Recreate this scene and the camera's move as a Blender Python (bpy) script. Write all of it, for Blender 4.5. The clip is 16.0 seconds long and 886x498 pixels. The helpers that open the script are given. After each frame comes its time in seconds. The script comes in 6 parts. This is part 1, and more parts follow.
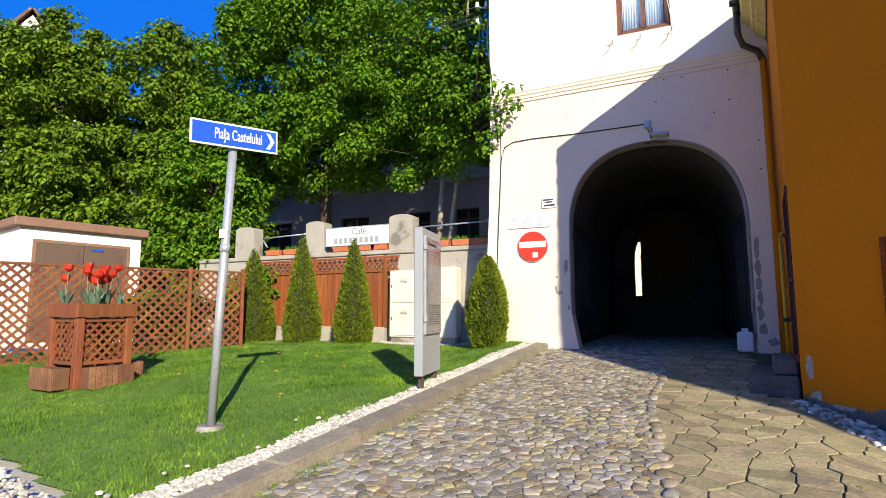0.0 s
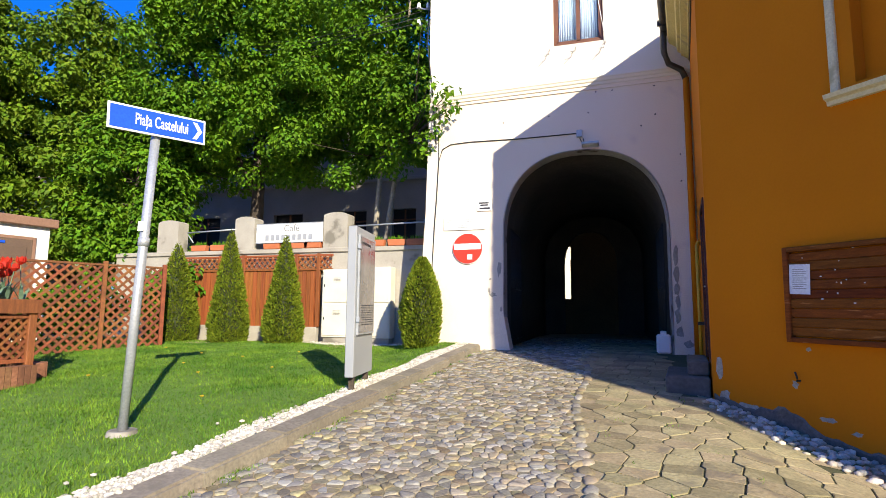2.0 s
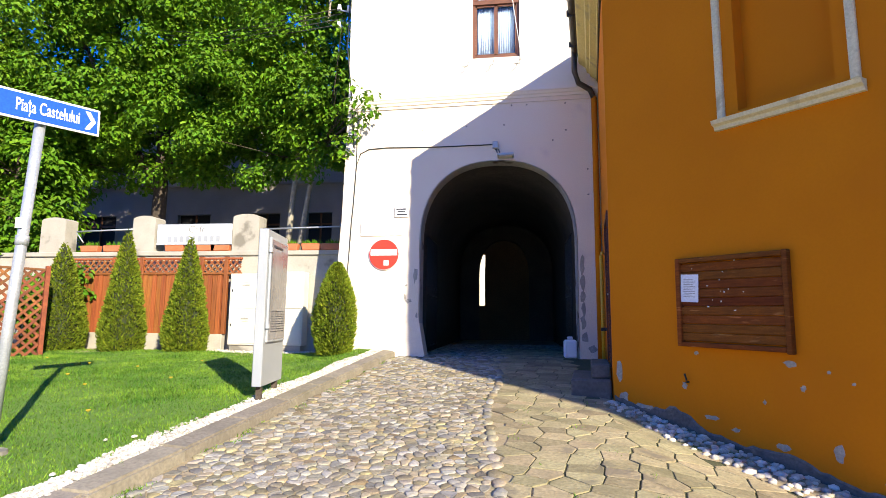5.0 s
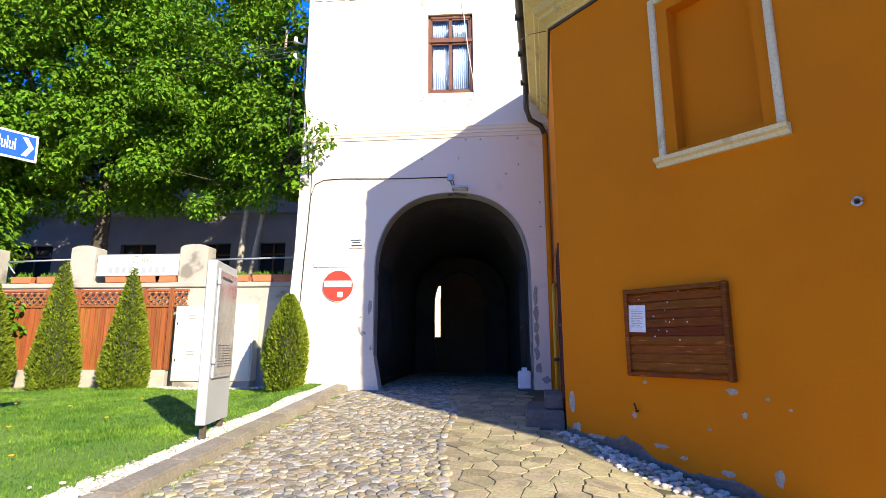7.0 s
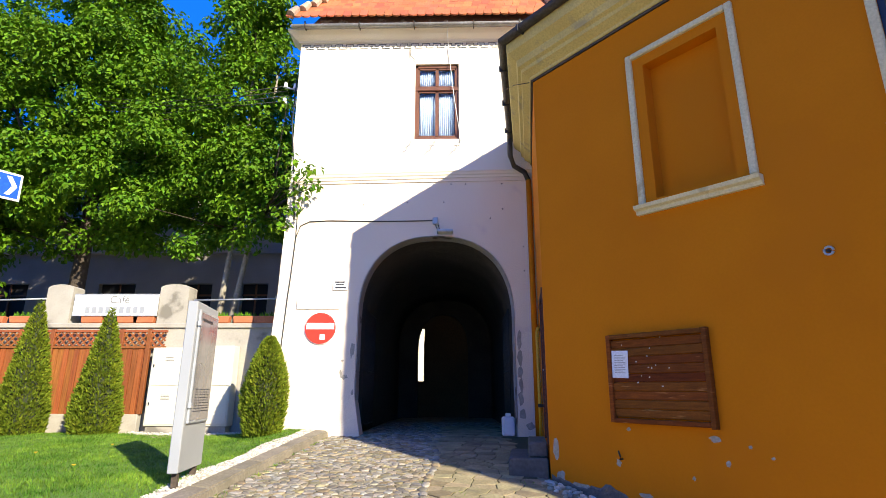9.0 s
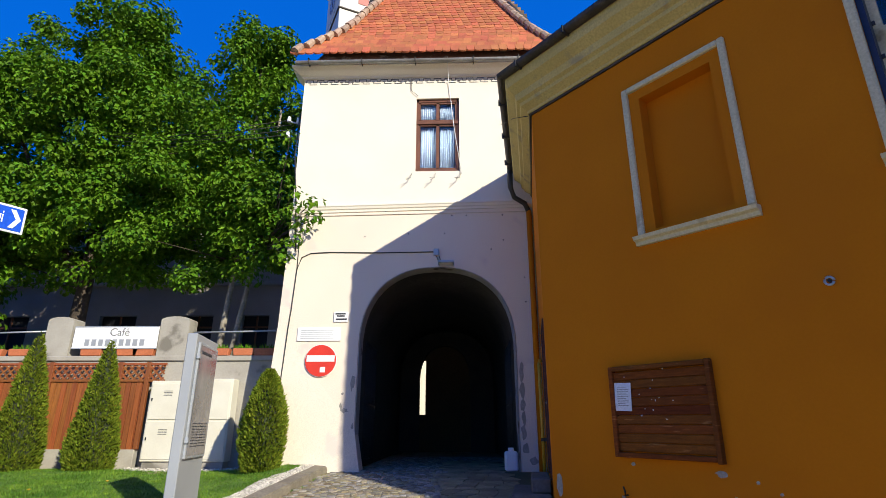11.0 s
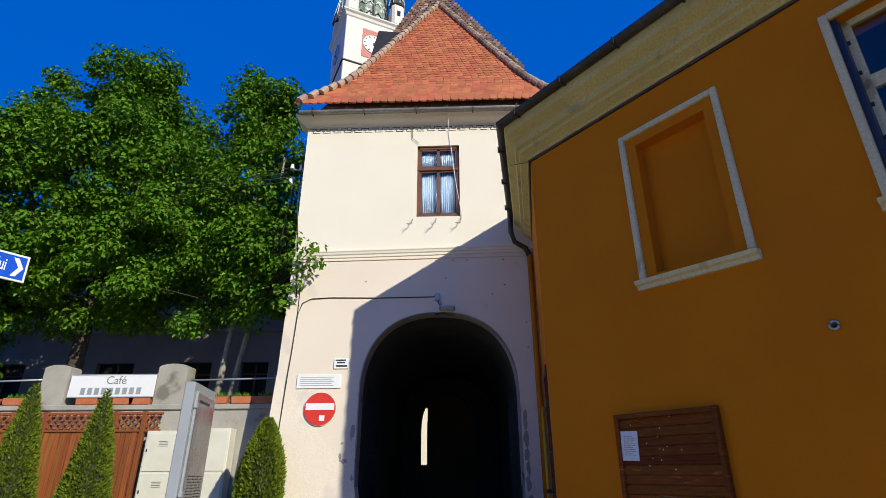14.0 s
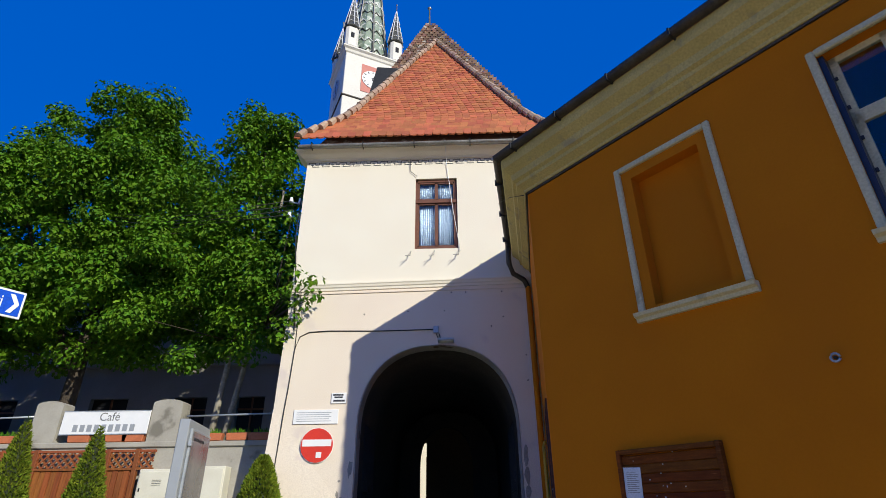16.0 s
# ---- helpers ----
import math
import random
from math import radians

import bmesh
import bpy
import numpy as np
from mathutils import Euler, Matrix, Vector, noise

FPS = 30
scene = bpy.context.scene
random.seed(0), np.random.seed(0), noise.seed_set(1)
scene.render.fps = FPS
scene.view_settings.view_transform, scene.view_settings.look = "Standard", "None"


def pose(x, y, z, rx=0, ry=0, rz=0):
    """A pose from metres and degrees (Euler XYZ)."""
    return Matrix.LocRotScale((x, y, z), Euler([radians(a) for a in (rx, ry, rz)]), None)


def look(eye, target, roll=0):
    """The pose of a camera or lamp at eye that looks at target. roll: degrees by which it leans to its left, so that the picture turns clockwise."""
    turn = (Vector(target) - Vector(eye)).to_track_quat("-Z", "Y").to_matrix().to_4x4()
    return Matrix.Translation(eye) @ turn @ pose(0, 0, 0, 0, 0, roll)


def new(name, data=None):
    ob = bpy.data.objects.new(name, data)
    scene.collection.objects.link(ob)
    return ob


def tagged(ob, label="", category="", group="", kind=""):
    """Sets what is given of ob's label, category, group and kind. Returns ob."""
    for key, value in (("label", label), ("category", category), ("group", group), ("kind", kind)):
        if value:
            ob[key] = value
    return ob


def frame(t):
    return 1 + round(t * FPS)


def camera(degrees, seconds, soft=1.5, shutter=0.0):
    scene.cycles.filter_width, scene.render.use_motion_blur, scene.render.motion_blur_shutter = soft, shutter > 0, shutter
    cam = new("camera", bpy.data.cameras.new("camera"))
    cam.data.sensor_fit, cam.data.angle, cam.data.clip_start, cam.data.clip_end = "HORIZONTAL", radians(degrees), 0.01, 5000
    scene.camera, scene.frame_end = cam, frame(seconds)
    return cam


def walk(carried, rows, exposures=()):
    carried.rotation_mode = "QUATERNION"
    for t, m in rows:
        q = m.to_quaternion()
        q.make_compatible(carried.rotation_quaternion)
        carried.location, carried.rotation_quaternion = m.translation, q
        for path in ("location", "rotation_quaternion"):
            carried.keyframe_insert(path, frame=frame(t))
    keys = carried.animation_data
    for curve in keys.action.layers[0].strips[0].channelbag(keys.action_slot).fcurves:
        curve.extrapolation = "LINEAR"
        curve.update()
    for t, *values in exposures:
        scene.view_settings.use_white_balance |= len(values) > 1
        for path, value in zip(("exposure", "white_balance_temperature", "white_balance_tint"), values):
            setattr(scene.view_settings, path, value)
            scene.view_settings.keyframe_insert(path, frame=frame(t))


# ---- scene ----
cam = camera(79.3, 16.0, soft=0.5)
PATH = [
    (0, (0.368, -10.35, 0.728), (-0.432, -8.531, 0.954), -0.2),
    (0.5, (0.369, -10.334, 0.729), (-0.367, -8.489, 0.961), -0.0),
    (1, (0.374, -10.328, 0.731), (-0.301, -8.46, 0.965), 0.3),
    (1.5, (0.373, -10.322, 0.734), (-0.24, -8.433, 0.965), 0.2),
    (2, (0.379, -10.325, 0.729), (-0.198, -8.424, 0.958), 0.5),
    (2.5, (0.378, -10.324, 0.729), (-0.133, -8.405, 0.962), 0.7),
    (3, (0.378, -10.321, 0.732), (-0.068, -8.386, 0.968), 0.9),
    (3.5, (0.378, -10.316, 0.736), (-0.026, -8.373, 0.981), 0.7),
    (4, (0.376, -10.312, 0.738), (0.005, -8.362, 0.987), 0.6),
    (6.3, (0.405, -10.321, 0.713), (0.259, -8.349, 1.014), 0.2),
    (6.5, (0.398, -10.317, 0.731), (0.265, -8.347, 1.05), 0.1),
    (7, (0.408, -10.326, 0.734), (0.298, -8.364, 1.104), -0.1),
    (7.5, (0.417, -10.33, 0.73), (0.325, -8.376, 1.146), -0.0),
    (8, (0.413, -10.342, 0.729), (0.338, -8.393, 1.168), 0.1),
    (8.5, (0.416, -10.35, 0.736), (0.352, -8.41, 1.219), 0.1),
    (9, (0.416, -10.361, 0.741), (0.364, -8.432, 1.265), 0.2),
    (11.5, (0.442, -10.376, 0.746), (0.38, -8.489, 1.404), -0.0),
    (12, (0.439, -10.39, 0.757), (0.381, -8.512, 1.44), -0.3),
    (12.5, (0.437, -10.387, 0.76), (0.376, -8.518, 1.47), -0.4),
    (13, (0.434, -10.382, 0.764), (0.374, -8.526, 1.505), -0.2),
    (13.5, (0.439, -10.381, 0.765), (0.378, -8.534, 1.529), -0.1),
    (14, (0.438, -10.38, 0.758), (0.377, -8.543, 1.546), -0.2),
    (14.5, (0.448, -10.387, 0.763), (0.389, -8.562, 1.579), -0.5),
    (15, (0.445, -10.391, 0.765), (0.388, -8.58, 1.611), -0.6),
    (15.5, (0.449, -10.395, 0.766), (0.392, -8.597, 1.641), -0.6),
    (16, (0.443, -10.395, 0.779), (0.39, -8.606, 1.672), -0.6),
]
walk(cam, [(t, look(eye, target, roll)) for t, eye, target, roll in PATH],
     exposures=[(0, 0.66, 7300, 6), (2, 0.82, 7300, 6), (4, 1.06, 7300, 6), (6.5, 1.26, 7300, 6), (9, 1.06, 7300, 6), (11.5, 0.16, 6700, 4), (13, 0.0, 6600, 3), (16, -0.06, 6500, 3)])

# ---- world, sun ----
SUN_EL, SUN_AZ = 25.0, (0.634, -0.7733)
world = bpy.data.worlds.new("sky")
scene.world = world
world.use_nodes = True
wn = world.node_tree
sky = wn.nodes.new("ShaderNodeTexSky")
sky.sky_type, sky.sun_disc = "NISHITA", False
sky.sun_elevation, sky.sun_rotation = radians(SUN_EL), math.atan2(SUN_AZ[0], SUN_AZ[1])
sky.air_density, sky.dust_density, sky.ozone_density = 1.0, 0.2, 3.0
wn.nodes["Background"].inputs["Strength"].default_value = 0.12
tint = wn.nodes.new("ShaderNodeHueSaturation")
tint.inputs["Hue"].default_value, tint.inputs["Saturation"].default_value, tint.inputs["Value"].default_value = 0.515, 1.6, 0.24
wn.links.new(sky.outputs[0], tint.inputs["Color"])
deep = wn.nodes.new("ShaderNodeMix")
deep.data_type, deep.blend_type = "RGBA", "ADD"
deep.inputs["Factor"].default_value, deep.inputs["B"].default_value = 1.0, (0.0, 0.74, 4.4, 1)
wn.links.new(tint.outputs[0], deep.inputs["A"])
wn.links.new(deep.outputs["Result"], wn.nodes["Background"].inputs["Color"])
sun = new("sun", bpy.data.lights.new("sun", "SUN"))
sun.data.energy, sun.data.angle, sun.data.color = 5.0, radians(0.5), (1.0, 0.93, 0.82)
sun.matrix_world = look((SUN_AZ[0] * 30, SUN_AZ[1] * 30, 30 * math.tan(radians(SUN_EL))), (0, 0, 0))


# ---- materials ----
def mat(name, c1, c2=None, scale=3.0, rough=0.85, bump=0.3, fine=40.0, metal=0.0, stain=None, stain_scale=0.7,
        stain_at=0.62, vary=0.0, island=0.0, dist=0.01, stretch=None, trans=0.0, spec=0.5, grain=1.0, sat=False):
    """A surface with colour variation at two scales, optional stains and a fine relief."""
    m = bpy.data.materials.new(name)
    m.use_nodes = True
    nt = m.node_tree
    N, L = nt.nodes, nt.links
    b = N["Principled BSDF"]
    b.inputs["Roughness"].default_value, b.inputs["Metallic"].default_value = rough, metal
    b.inputs["Specular IOR Level"].default_value = spec
    c2 = c2 or tuple(v * 0.75 for v in c1)
    geo = N.new("ShaderNodeNewGeometry")
    at = geo.outputs["Position"]
    if stretch:
        mp = N.new("ShaderNodeMapping")
        mp.inputs["Scale"].default_value = stretch
        L.new(at, mp.inputs["Vector"])
        at = mp.outputs["Vector"]

    def noisy(s, detail=5.0):
        n = N.new("ShaderNodeTexNoise")
        n.inputs["Scale"].default_value, n.inputs["Detail"].default_value = s, detail
        L.new(at, n.inputs["Vector"])
        return n.outputs["Fac"]

    def mix(fac, a, bcol):
        x = N.new("ShaderNodeMix")
        x.data_type = "RGBA"
        for sock, v in ((x.inputs["Factor"], fac), (x.inputs["A"], a), (x.inputs["B"], bcol)):
            if isinstance(v, bpy.types.NodeSocket):
                L.new(v, sock)
            else:
                sock.default_value = v if isinstance(v, float) else (*v, 1)
        return x.outputs["Result"]

    def ramp(src, lo, hi):
        r = N.new("ShaderNodeMapRange")
        r.inputs["From Min"].default_value, r.inputs["From Max"].default_value = lo, hi
        L.new(src, r.inputs["Value"])
        return r.outputs["Result"]

    big, small = noisy(scale), noisy(fine)
    col = mix(ramp(big, 0.3, 0.7), c1, c2)
    gm = N.new("ShaderNodeMath")
    gm.operation = "MULTIPLY"
    gm.inputs[1].default_value = grain
    L.new(ramp(small, 0.35, 0.8), gm.inputs[0])
    col = mix(gm.outputs[0], col, tuple(v * 0.8 for v in c2))
    if stain:
        col = mix(ramp(noisy(stain_scale, 8.0), stain_at, stain_at + 0.07), col, stain)
    for amount, src in ((vary, "object"), (island, "island")):
        if amount:
            rnd = N.new("ShaderNodeObjectInfo").outputs["Random"] if src == "object" else geo.outputs["Random Per Island"]
            hsv = N.new("ShaderNodeHueSaturation")
            L.new(col, hsv.inputs["Color"])
            mr = N.new("ShaderNodeMapRange")
            mr.inputs["To Min"].default_value, mr.inputs["To Max"].default_value = 1 - amount, 1 + amount
            L.new(rnd, mr.inputs["Value"])
            L.new(mr.outputs["Result"], hsv.inputs["Value"])
            mh = N.new("ShaderNodeMapRange")
            mh.inputs["To Min"].default_value, mh.inputs["To Max"].default_value = 0.5 - amount * 0.05, 0.5 + amount * 0.05
            w = N.new("ShaderNodeMath")
            w.operation = "FRACT"
            w2 = N.new("ShaderNodeMath")
            w2.operation = "MULTIPLY"
            w2.inputs[1].default_value = 7.31
            L.new(rnd, w2.inputs[0])
            L.new(w2.outputs[0], w.inputs[0])
            L.new(w.outputs[0], mh.inputs["Value"])
            L.new(mh.outputs["Result"], hsv.inputs["Hue"])
            ms = N.new("ShaderNodeMapRange")
            ms.inputs["To Min"].default_value, ms.inputs["To Max"].default_value = 1 - amount * 1.6, 1 + amount * 0.6
            w3, w4 = N.new("ShaderNodeMath"), N.new("ShaderNodeMath")
            w3.operation, w4.operation, w3.inputs[1].default_value = "MULTIPLY", "FRACT", 13.7
            L.new(rnd, w3.inputs[0])
            L.new(w3.outputs[0], w4.inputs[0])
            L.new(w4.outputs[0], ms.inputs["Value"])
            if sat:
                L.new(ms.outputs["Result"], hsv.inputs["Saturation"])
            col = hsv.outputs["Color"]
    L.new(col, b.inputs["Base Color"])
    if bump:
        bp = N.new("ShaderNodeBump")
        bp.inputs["Strength"].default_value, bp.inputs["Distance"].default_value = bump, dist
        L.new(small, bp.inputs["Height"])
        L.new(bp.outputs["Normal"], b.inputs["Normal"])
    if trans:
        t = N.new("ShaderNodeBsdfTranslucent")
        L.new(col, t.inputs["Color"])
        ms = N.new("ShaderNodeMixShader")
        ms.inputs[0].default_value = trans
        L.new(b.outputs[0], ms.inputs[1])
        L.new(t.outputs[0], ms.inputs[2])
        L.new(ms.outputs[0], N["Material Output"].inputs["Surface"])
    return m


def glass(name, tint=(0.8, 0.85, 0.9)):
    m = bpy.data.materials.new(name)
    m.use_nodes = True
    b = m.node_tree.nodes["Principled BSDF"]
    b.inputs["Base Color"].default_value = (*tint, 1)
    b.inputs["Roughness"].default_value, b.inputs["Transmission Weight"].default_value = 0.02, 1.0
    return m


M_CREAM = mat("cream_plaster", (0.84, 0.79, 0.66), (0.80, 0.73, 0.60), 1.2, 0.9, 0.15, 60, stain=(0.70, 0.62, 0.50), stain_at=0.68)
M_PINK = mat("pinkish_plaster", (0.83, 0.74, 0.61), (0.77, 0.66, 0.54), 0.9, 0.9, 0.2, 50, stain=(0.66, 0.57, 0.50), stain_at=0.6, stain_scale=1.4)
M_GREYREV = mat("grey_reveal_plaster", (0.50, 0.49, 0.47), (0.36, 0.35, 0.33), 2.5, 0.9, 0.4, 30, stain=(0.12, 0.10, 0.08), stain_at=0.6, stain_scale=2.2)
# brown is lowered to carry the dim light deep inside the passage
M_BROWNWALL = mat("shade_dimmed_brown_plaster", (0.17, 0.10, 0.045), (0.11, 0.066, 0.032), 1.5, 0.95, 0.4, 20)
# passage shade is put into this plaster colour
M_TUNNEL = mat("shade_darkened_plaster", (0.085, 0.076, 0.066), (0.045, 0.04, 0.036), 1.5, 0.95, 0.5, 20)
M_YELLOW = mat("ochre_plaster", (0.60, 0.190, 0.004), (0.53, 0.160, 0.003), 0.8, 0.9, 0.06, 38, stain=(0.54, 0.165, 0.004), stain_at=0.55, stain_scale=0.8, spec=0.2, grain=0.18)
M_TRIM = mat("pale_trim_plaster", (0.72, 0.66, 0.42), (0.62, 0.56, 0.34), 2.0, 0.85, 0.2, 40, stain=(0.42, 0.36, 0.20), stain_at=0.64, stain_scale=2.5)
M_CORNICE = mat("cornice_plaster", (0.66, 0.55, 0.22), (0.55, 0.44, 0.15), 1.6, 0.85, 0.2, 40, stain=(0.40, 0.33, 0.16), stain_at=0.6, stain_scale=2.5)
M_FOOT = mat("dark_bare_mortar", (0.17, 0.155, 0.14), (0.10, 0.09, 0.08), 6, 0.95, 0.8, 30)
M_MORTAR = mat("chipped_grey_mortar", (0.44, 0.41, 0.36), (0.30, 0.27, 0.23), 9, 0.95, 0.6, 40)
M_TILE = mat("red_clay_tile", (0.54, 0.17, 0.065), (0.42, 0.12, 0.045), 2.0, 0.85, 0.3, 50, vary=0.22, island=0.0)
M_TILEJ = mat("red_clay_tile_rows", (0.54, 0.17, 0.065), (0.42, 0.12, 0.045), 2.0, 0.85, 0.3, 50, island=0.22)
M_OLDTILE = mat("mossy_old_tile", (0.27, 0.13, 0.075), (0.14, 0.09, 0.06), 2.5, 0.9, 0.5, 14, island=0.5, stain=(0.34, 0.30, 0.25), stain_at=0.58, stain_scale=5)
M_RIDGE = mat("ridge_tile", (0.48, 0.36, 0.27), (0.30, 0.20, 0.14), 5, 0.9, 0.4, 30, vary=0.25)
M_ZINC = mat("weathered_zinc", (0.36, 0.36, 0.34), (0.22, 0.21, 0.19), 3, 0.5, 0.1, 30, metal=0.6)
M_DARKZINC = mat("dark_weathered_gutter", (0.10, 0.085, 0.065), (0.05, 0.042, 0.035), 4, 0.6, 0.2, 30, metal=0.3)
M_BLACK = mat("black_iron", (0.03, 0.03, 0.03), (0.015, 0.015, 0.015), 6, 0.6, 0.2, 50)
M_IRON = mat("dull_black_iron", (0.03, 0.028, 0.027), (0.02, 0.018, 0.017), 6, 0.7, 0.2, 50)
M_BROWNWOOD = mat("brown_painted_window_wood", (0.20, 0.075, 0.035), (0.12, 0.045, 0.022), 6, 0.5, 0.2, 60)
# the blue paints the sky's reflection in the panes onto the lace
M_CURTAIN = mat("sky_tinted_lace", (0.62, 0.70, 0.80), (0.30, 0.40, 0.55), 26, 0.9, 0.3, 60)
M_GLASS = glass("window_glass")
# near-black paints the darkness of unlit rooms behind panes and in openings
M_DARKROOM = mat("unlit_room_dark", (0.02, 0.022, 0.03), (0.015, 0.015, 0.02), 3, 0.9, 0)
M_RED = mat("red_sign_paint", (0.70, 0.045, 0.02), (0.62, 0.04, 0.02), 4, 0.4, 0.0, 50)
M_WHITE = mat("white_sign_paint", (0.80, 0.80, 0.80), (0.76, 0.76, 0.76), 4, 0.6, 0.0, 50, grain=0.2)
M_BLUE = mat("blue_sign_paint", (0.01, 0.09, 0.62), (0.01, 0.08, 0.55), 3, 0.7, 0.0, 50, spec=0.15)
M_INK = mat("dark_ink", (0.04, 0.04, 0.05), (0.03, 0.03, 0.04), 4, 0.6, 0)
M_GALV = mat("galvanised_steel", (0.52, 0.55, 0.58), (0.40, 0.43, 0.46), 9, 0.45, 0.1, 60, metal=0.45)
M_ALU = mat("grey_aluminium_panel", (0.36, 0.38, 0.40), (0.32, 0.34, 0.36), 1.5, 0.5, 0.0, 60, metal=0.2, grain=0.15)
M_PANEL = mat("map_panel_print", (0.15, 0.155, 0.16), (0.06, 0.063, 0.068), 3.0, 0.18, 0.0, 30, grain=0.3)
M_CABINET = mat("beige_cabinet", (0.70, 0.67, 0.56), (0.64, 0.60, 0.49), 3, 0.6, 0.05, 40, grain=0.25)
M_CONC = mat("aged_concrete", (0.42, 0.395, 0.34), (0.31, 0.285, 0.24), 1.8, 0.92, 0.3, 30, stain=(0.18, 0.165, 0.135), stain_at=0.58, stain_scale=1.8, grain=0.35)
M_LATTICE = mat("red_brown_lattice_wood", (0.27, 0.085, 0.022), (0.14, 0.04, 0.012), 5, 0.75, 0.3, 40, vary=0.25)
M_FENCE = mat("orange_stained_boards", (0.38, 0.115, 0.026), (0.20, 0.055, 0.013), 3, 0.65, 0.3, 30, vary=0.2, stretch=(14, 14, 0.7))
M_PLANTER = mat("planter_wood", (0.30, 0.095, 0.028), (0.15, 0.045, 0.014), 3, 0.7, 0.3, 30, vary=0.2, stretch=(10, 10, 1.2))
M_OLDWOOD = mat("weathered_planter_wood", (0.30, 0.14, 0.07), (0.15, 0.065, 0.03), 3, 0.8, 0.4, 30, vary=0.2)
M_BOARD = mat("dark_varnished_board", (0.27, 0.078, 0.012), (0.13, 0.035, 0.006), 3, 0.7, 0.35, 26, vary=0.25, stretch=(2, 2, 16), spec=0.15, stain=(0.36, 0.15, 0.05), stain_at=0.64, stain_scale=2.0)
M_DOOR = mat("dark_red_door", (0.10, 0.02, 0.02), (0.06, 0.014, 0.013), 4, 0.5, 0.2, 30)
M_GAS = mat("yellow_gas_pipe", (0.62, 0.40, 0.02), (0.52, 0.32, 0.02), 4, 0.45, 0)
M_STEP = mat("dark_stone_step", (0.12, 0.115, 0.11), (0.08, 0.075, 0.07), 4, 0.85, 0.5, 24)
M_PAPER = mat("paper_sheet", (0.80, 0.82, 0.85), (0.76, 0.78, 0.82), 5, 0.7, 0)
M_TERRA = mat("terracotta_trough", (0.55, 0.17, 0.07), (0.45, 0.13, 0.05), 5, 0.7, 0.1)
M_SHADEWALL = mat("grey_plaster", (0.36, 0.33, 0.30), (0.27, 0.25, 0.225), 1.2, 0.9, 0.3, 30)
M_SHED = mat("white_shed_plaster", (0.80, 0.79, 0.76), (0.74, 0.73, 0.70), 1.5, 0.85, 0.1, 40)
M_SHEDDOOR = mat("brown_metal_door", (0.16, 0.105, 0.075), (0.13, 0.085, 0.06), 2, 0.5, 0.05, 40)
M_SHEDROOF = mat("brown_shed_fascia", (0.30, 0.17, 0.11), (0.24, 0.13, 0.085), 3, 0.7, 0.2, 30)
M_BARK = mat("rough_bark", (0.10, 0.075, 0.055), (0.055, 0.042, 0.03), 8, 0.95, 0.8, 24, dist=0.03)
M_PALEBARK = mat("pale_bark", (0.40, 0.36, 0.28), (0.24, 0.21, 0.16), 8, 0.9, 0.5, 24)
M_LEAF = mat("lime_leaf", (0.15, 0.30, 0.012), (0.075, 0.18, 0.010), 0.8, 0.6, 0, 9, island=0.3, trans=0.22, spec=0.2)
M_LEAF2 = mat("yellowish_leaf", (0.17, 0.275, 0.016), (0.10, 0.18, 0.012), 0.8, 0.6, 0, 9, island=0.35, trans=0.22, spec=0.2)
M_THUJA = mat("thuja_foliage", (0.25, 0.31, 0.03), (0.12, 0.17, 0.015), 9, 0.75, 0, 14, island=0.4, trans=0.25, spec=0.12)
# dark colour stands in for the shade between the thuja sprays
M_THUJACORE = mat("thuja_shade_core", (0.03, 0.045, 0.012), (0.02, 0.025, 0.008), 5, 0.9, 0.5, 30)
M_TULIPLEAF = mat("tulip_leaf", (0.20, 0.30, 0.20), (0.13, 0.22, 0.13), 5, 0.5, 0, trans=0.2)
M_TULIP = mat("red_tulip_petal", (0.72, 0.035, 0.02), (0.60, 0.02, 0.015), 6, 0.5, 0, trans=0.3, island=0.2)
M_SOIL = mat("dark_soil", (0.07, 0.05, 0.035), (0.04, 0.03, 0.02), 6, 0.95, 0.8, 30)
M_LAWN = mat("lawn_turf", (0.14, 0.25, 0.03), (0.085, 0.165, 0.02), 1.3, 0.9, 0.6, 60, dist=0.02)
M_GRASS = mat("grass_blade", (0.28, 0.44, 0.05), (0.075, 0.185, 0.022), 1.4, 0.7, 0, 6, island=0.4, trans=0.25, spec=0.12)
M_DANDEL = mat("yellow_dandelion", (0.75, 0.50, 0.02), None, 5, 0.7, 0)
M_GRAVEL = mat("white_marble_gravel", (0.64, 0.60, 0.52), (0.50, 0.46, 0.39), 8, 0.85, 0.3, 60, island=0.38, spec=0.2)
M_GRAVBED = mat("gravel_bed", (0.55, 0.52, 0.46), (0.38, 0.35, 0.30), 30, 0.95, 0.8, 70)
M_KERB = mat("kerb_stone", (0.29, 0.25, 0.19), (0.19, 0.165, 0.125), 3, 0.9, 0.5, 30, vary=0.12, stain=(0.17, 0.15, 0.11), stain_at=0.62, stain_scale=3)
M_ROADBED = mat("sandy_joint_soil", (0.42, 0.335, 0.20), (0.28, 0.22, 0.13), 2.2, 0.95, 0.8, 40, stain=(0.10, 0.12, 0.03), stain_at=0.6, stain_scale=1.5)
M_COBBLE = mat("river_cobble", (0.38, 0.32, 0.205), (0.23, 0.195, 0.13), 7, 0.85, 0.5, 45, vary=0.42, spec=0.25, stain=(0.27, 0.235, 0.18), stain_at=0.58, stain_scale=6, sat=True)
M_COBBLEJ = mat("river_cobble_rest", (0.38, 0.32, 0.205), (0.23, 0.195, 0.13), 7, 0.85, 0.5, 45, island=0.42, spec=0.25, stain=(0.27, 0.235, 0.18), stain_at=0.58, stain_scale=6, sat=True)
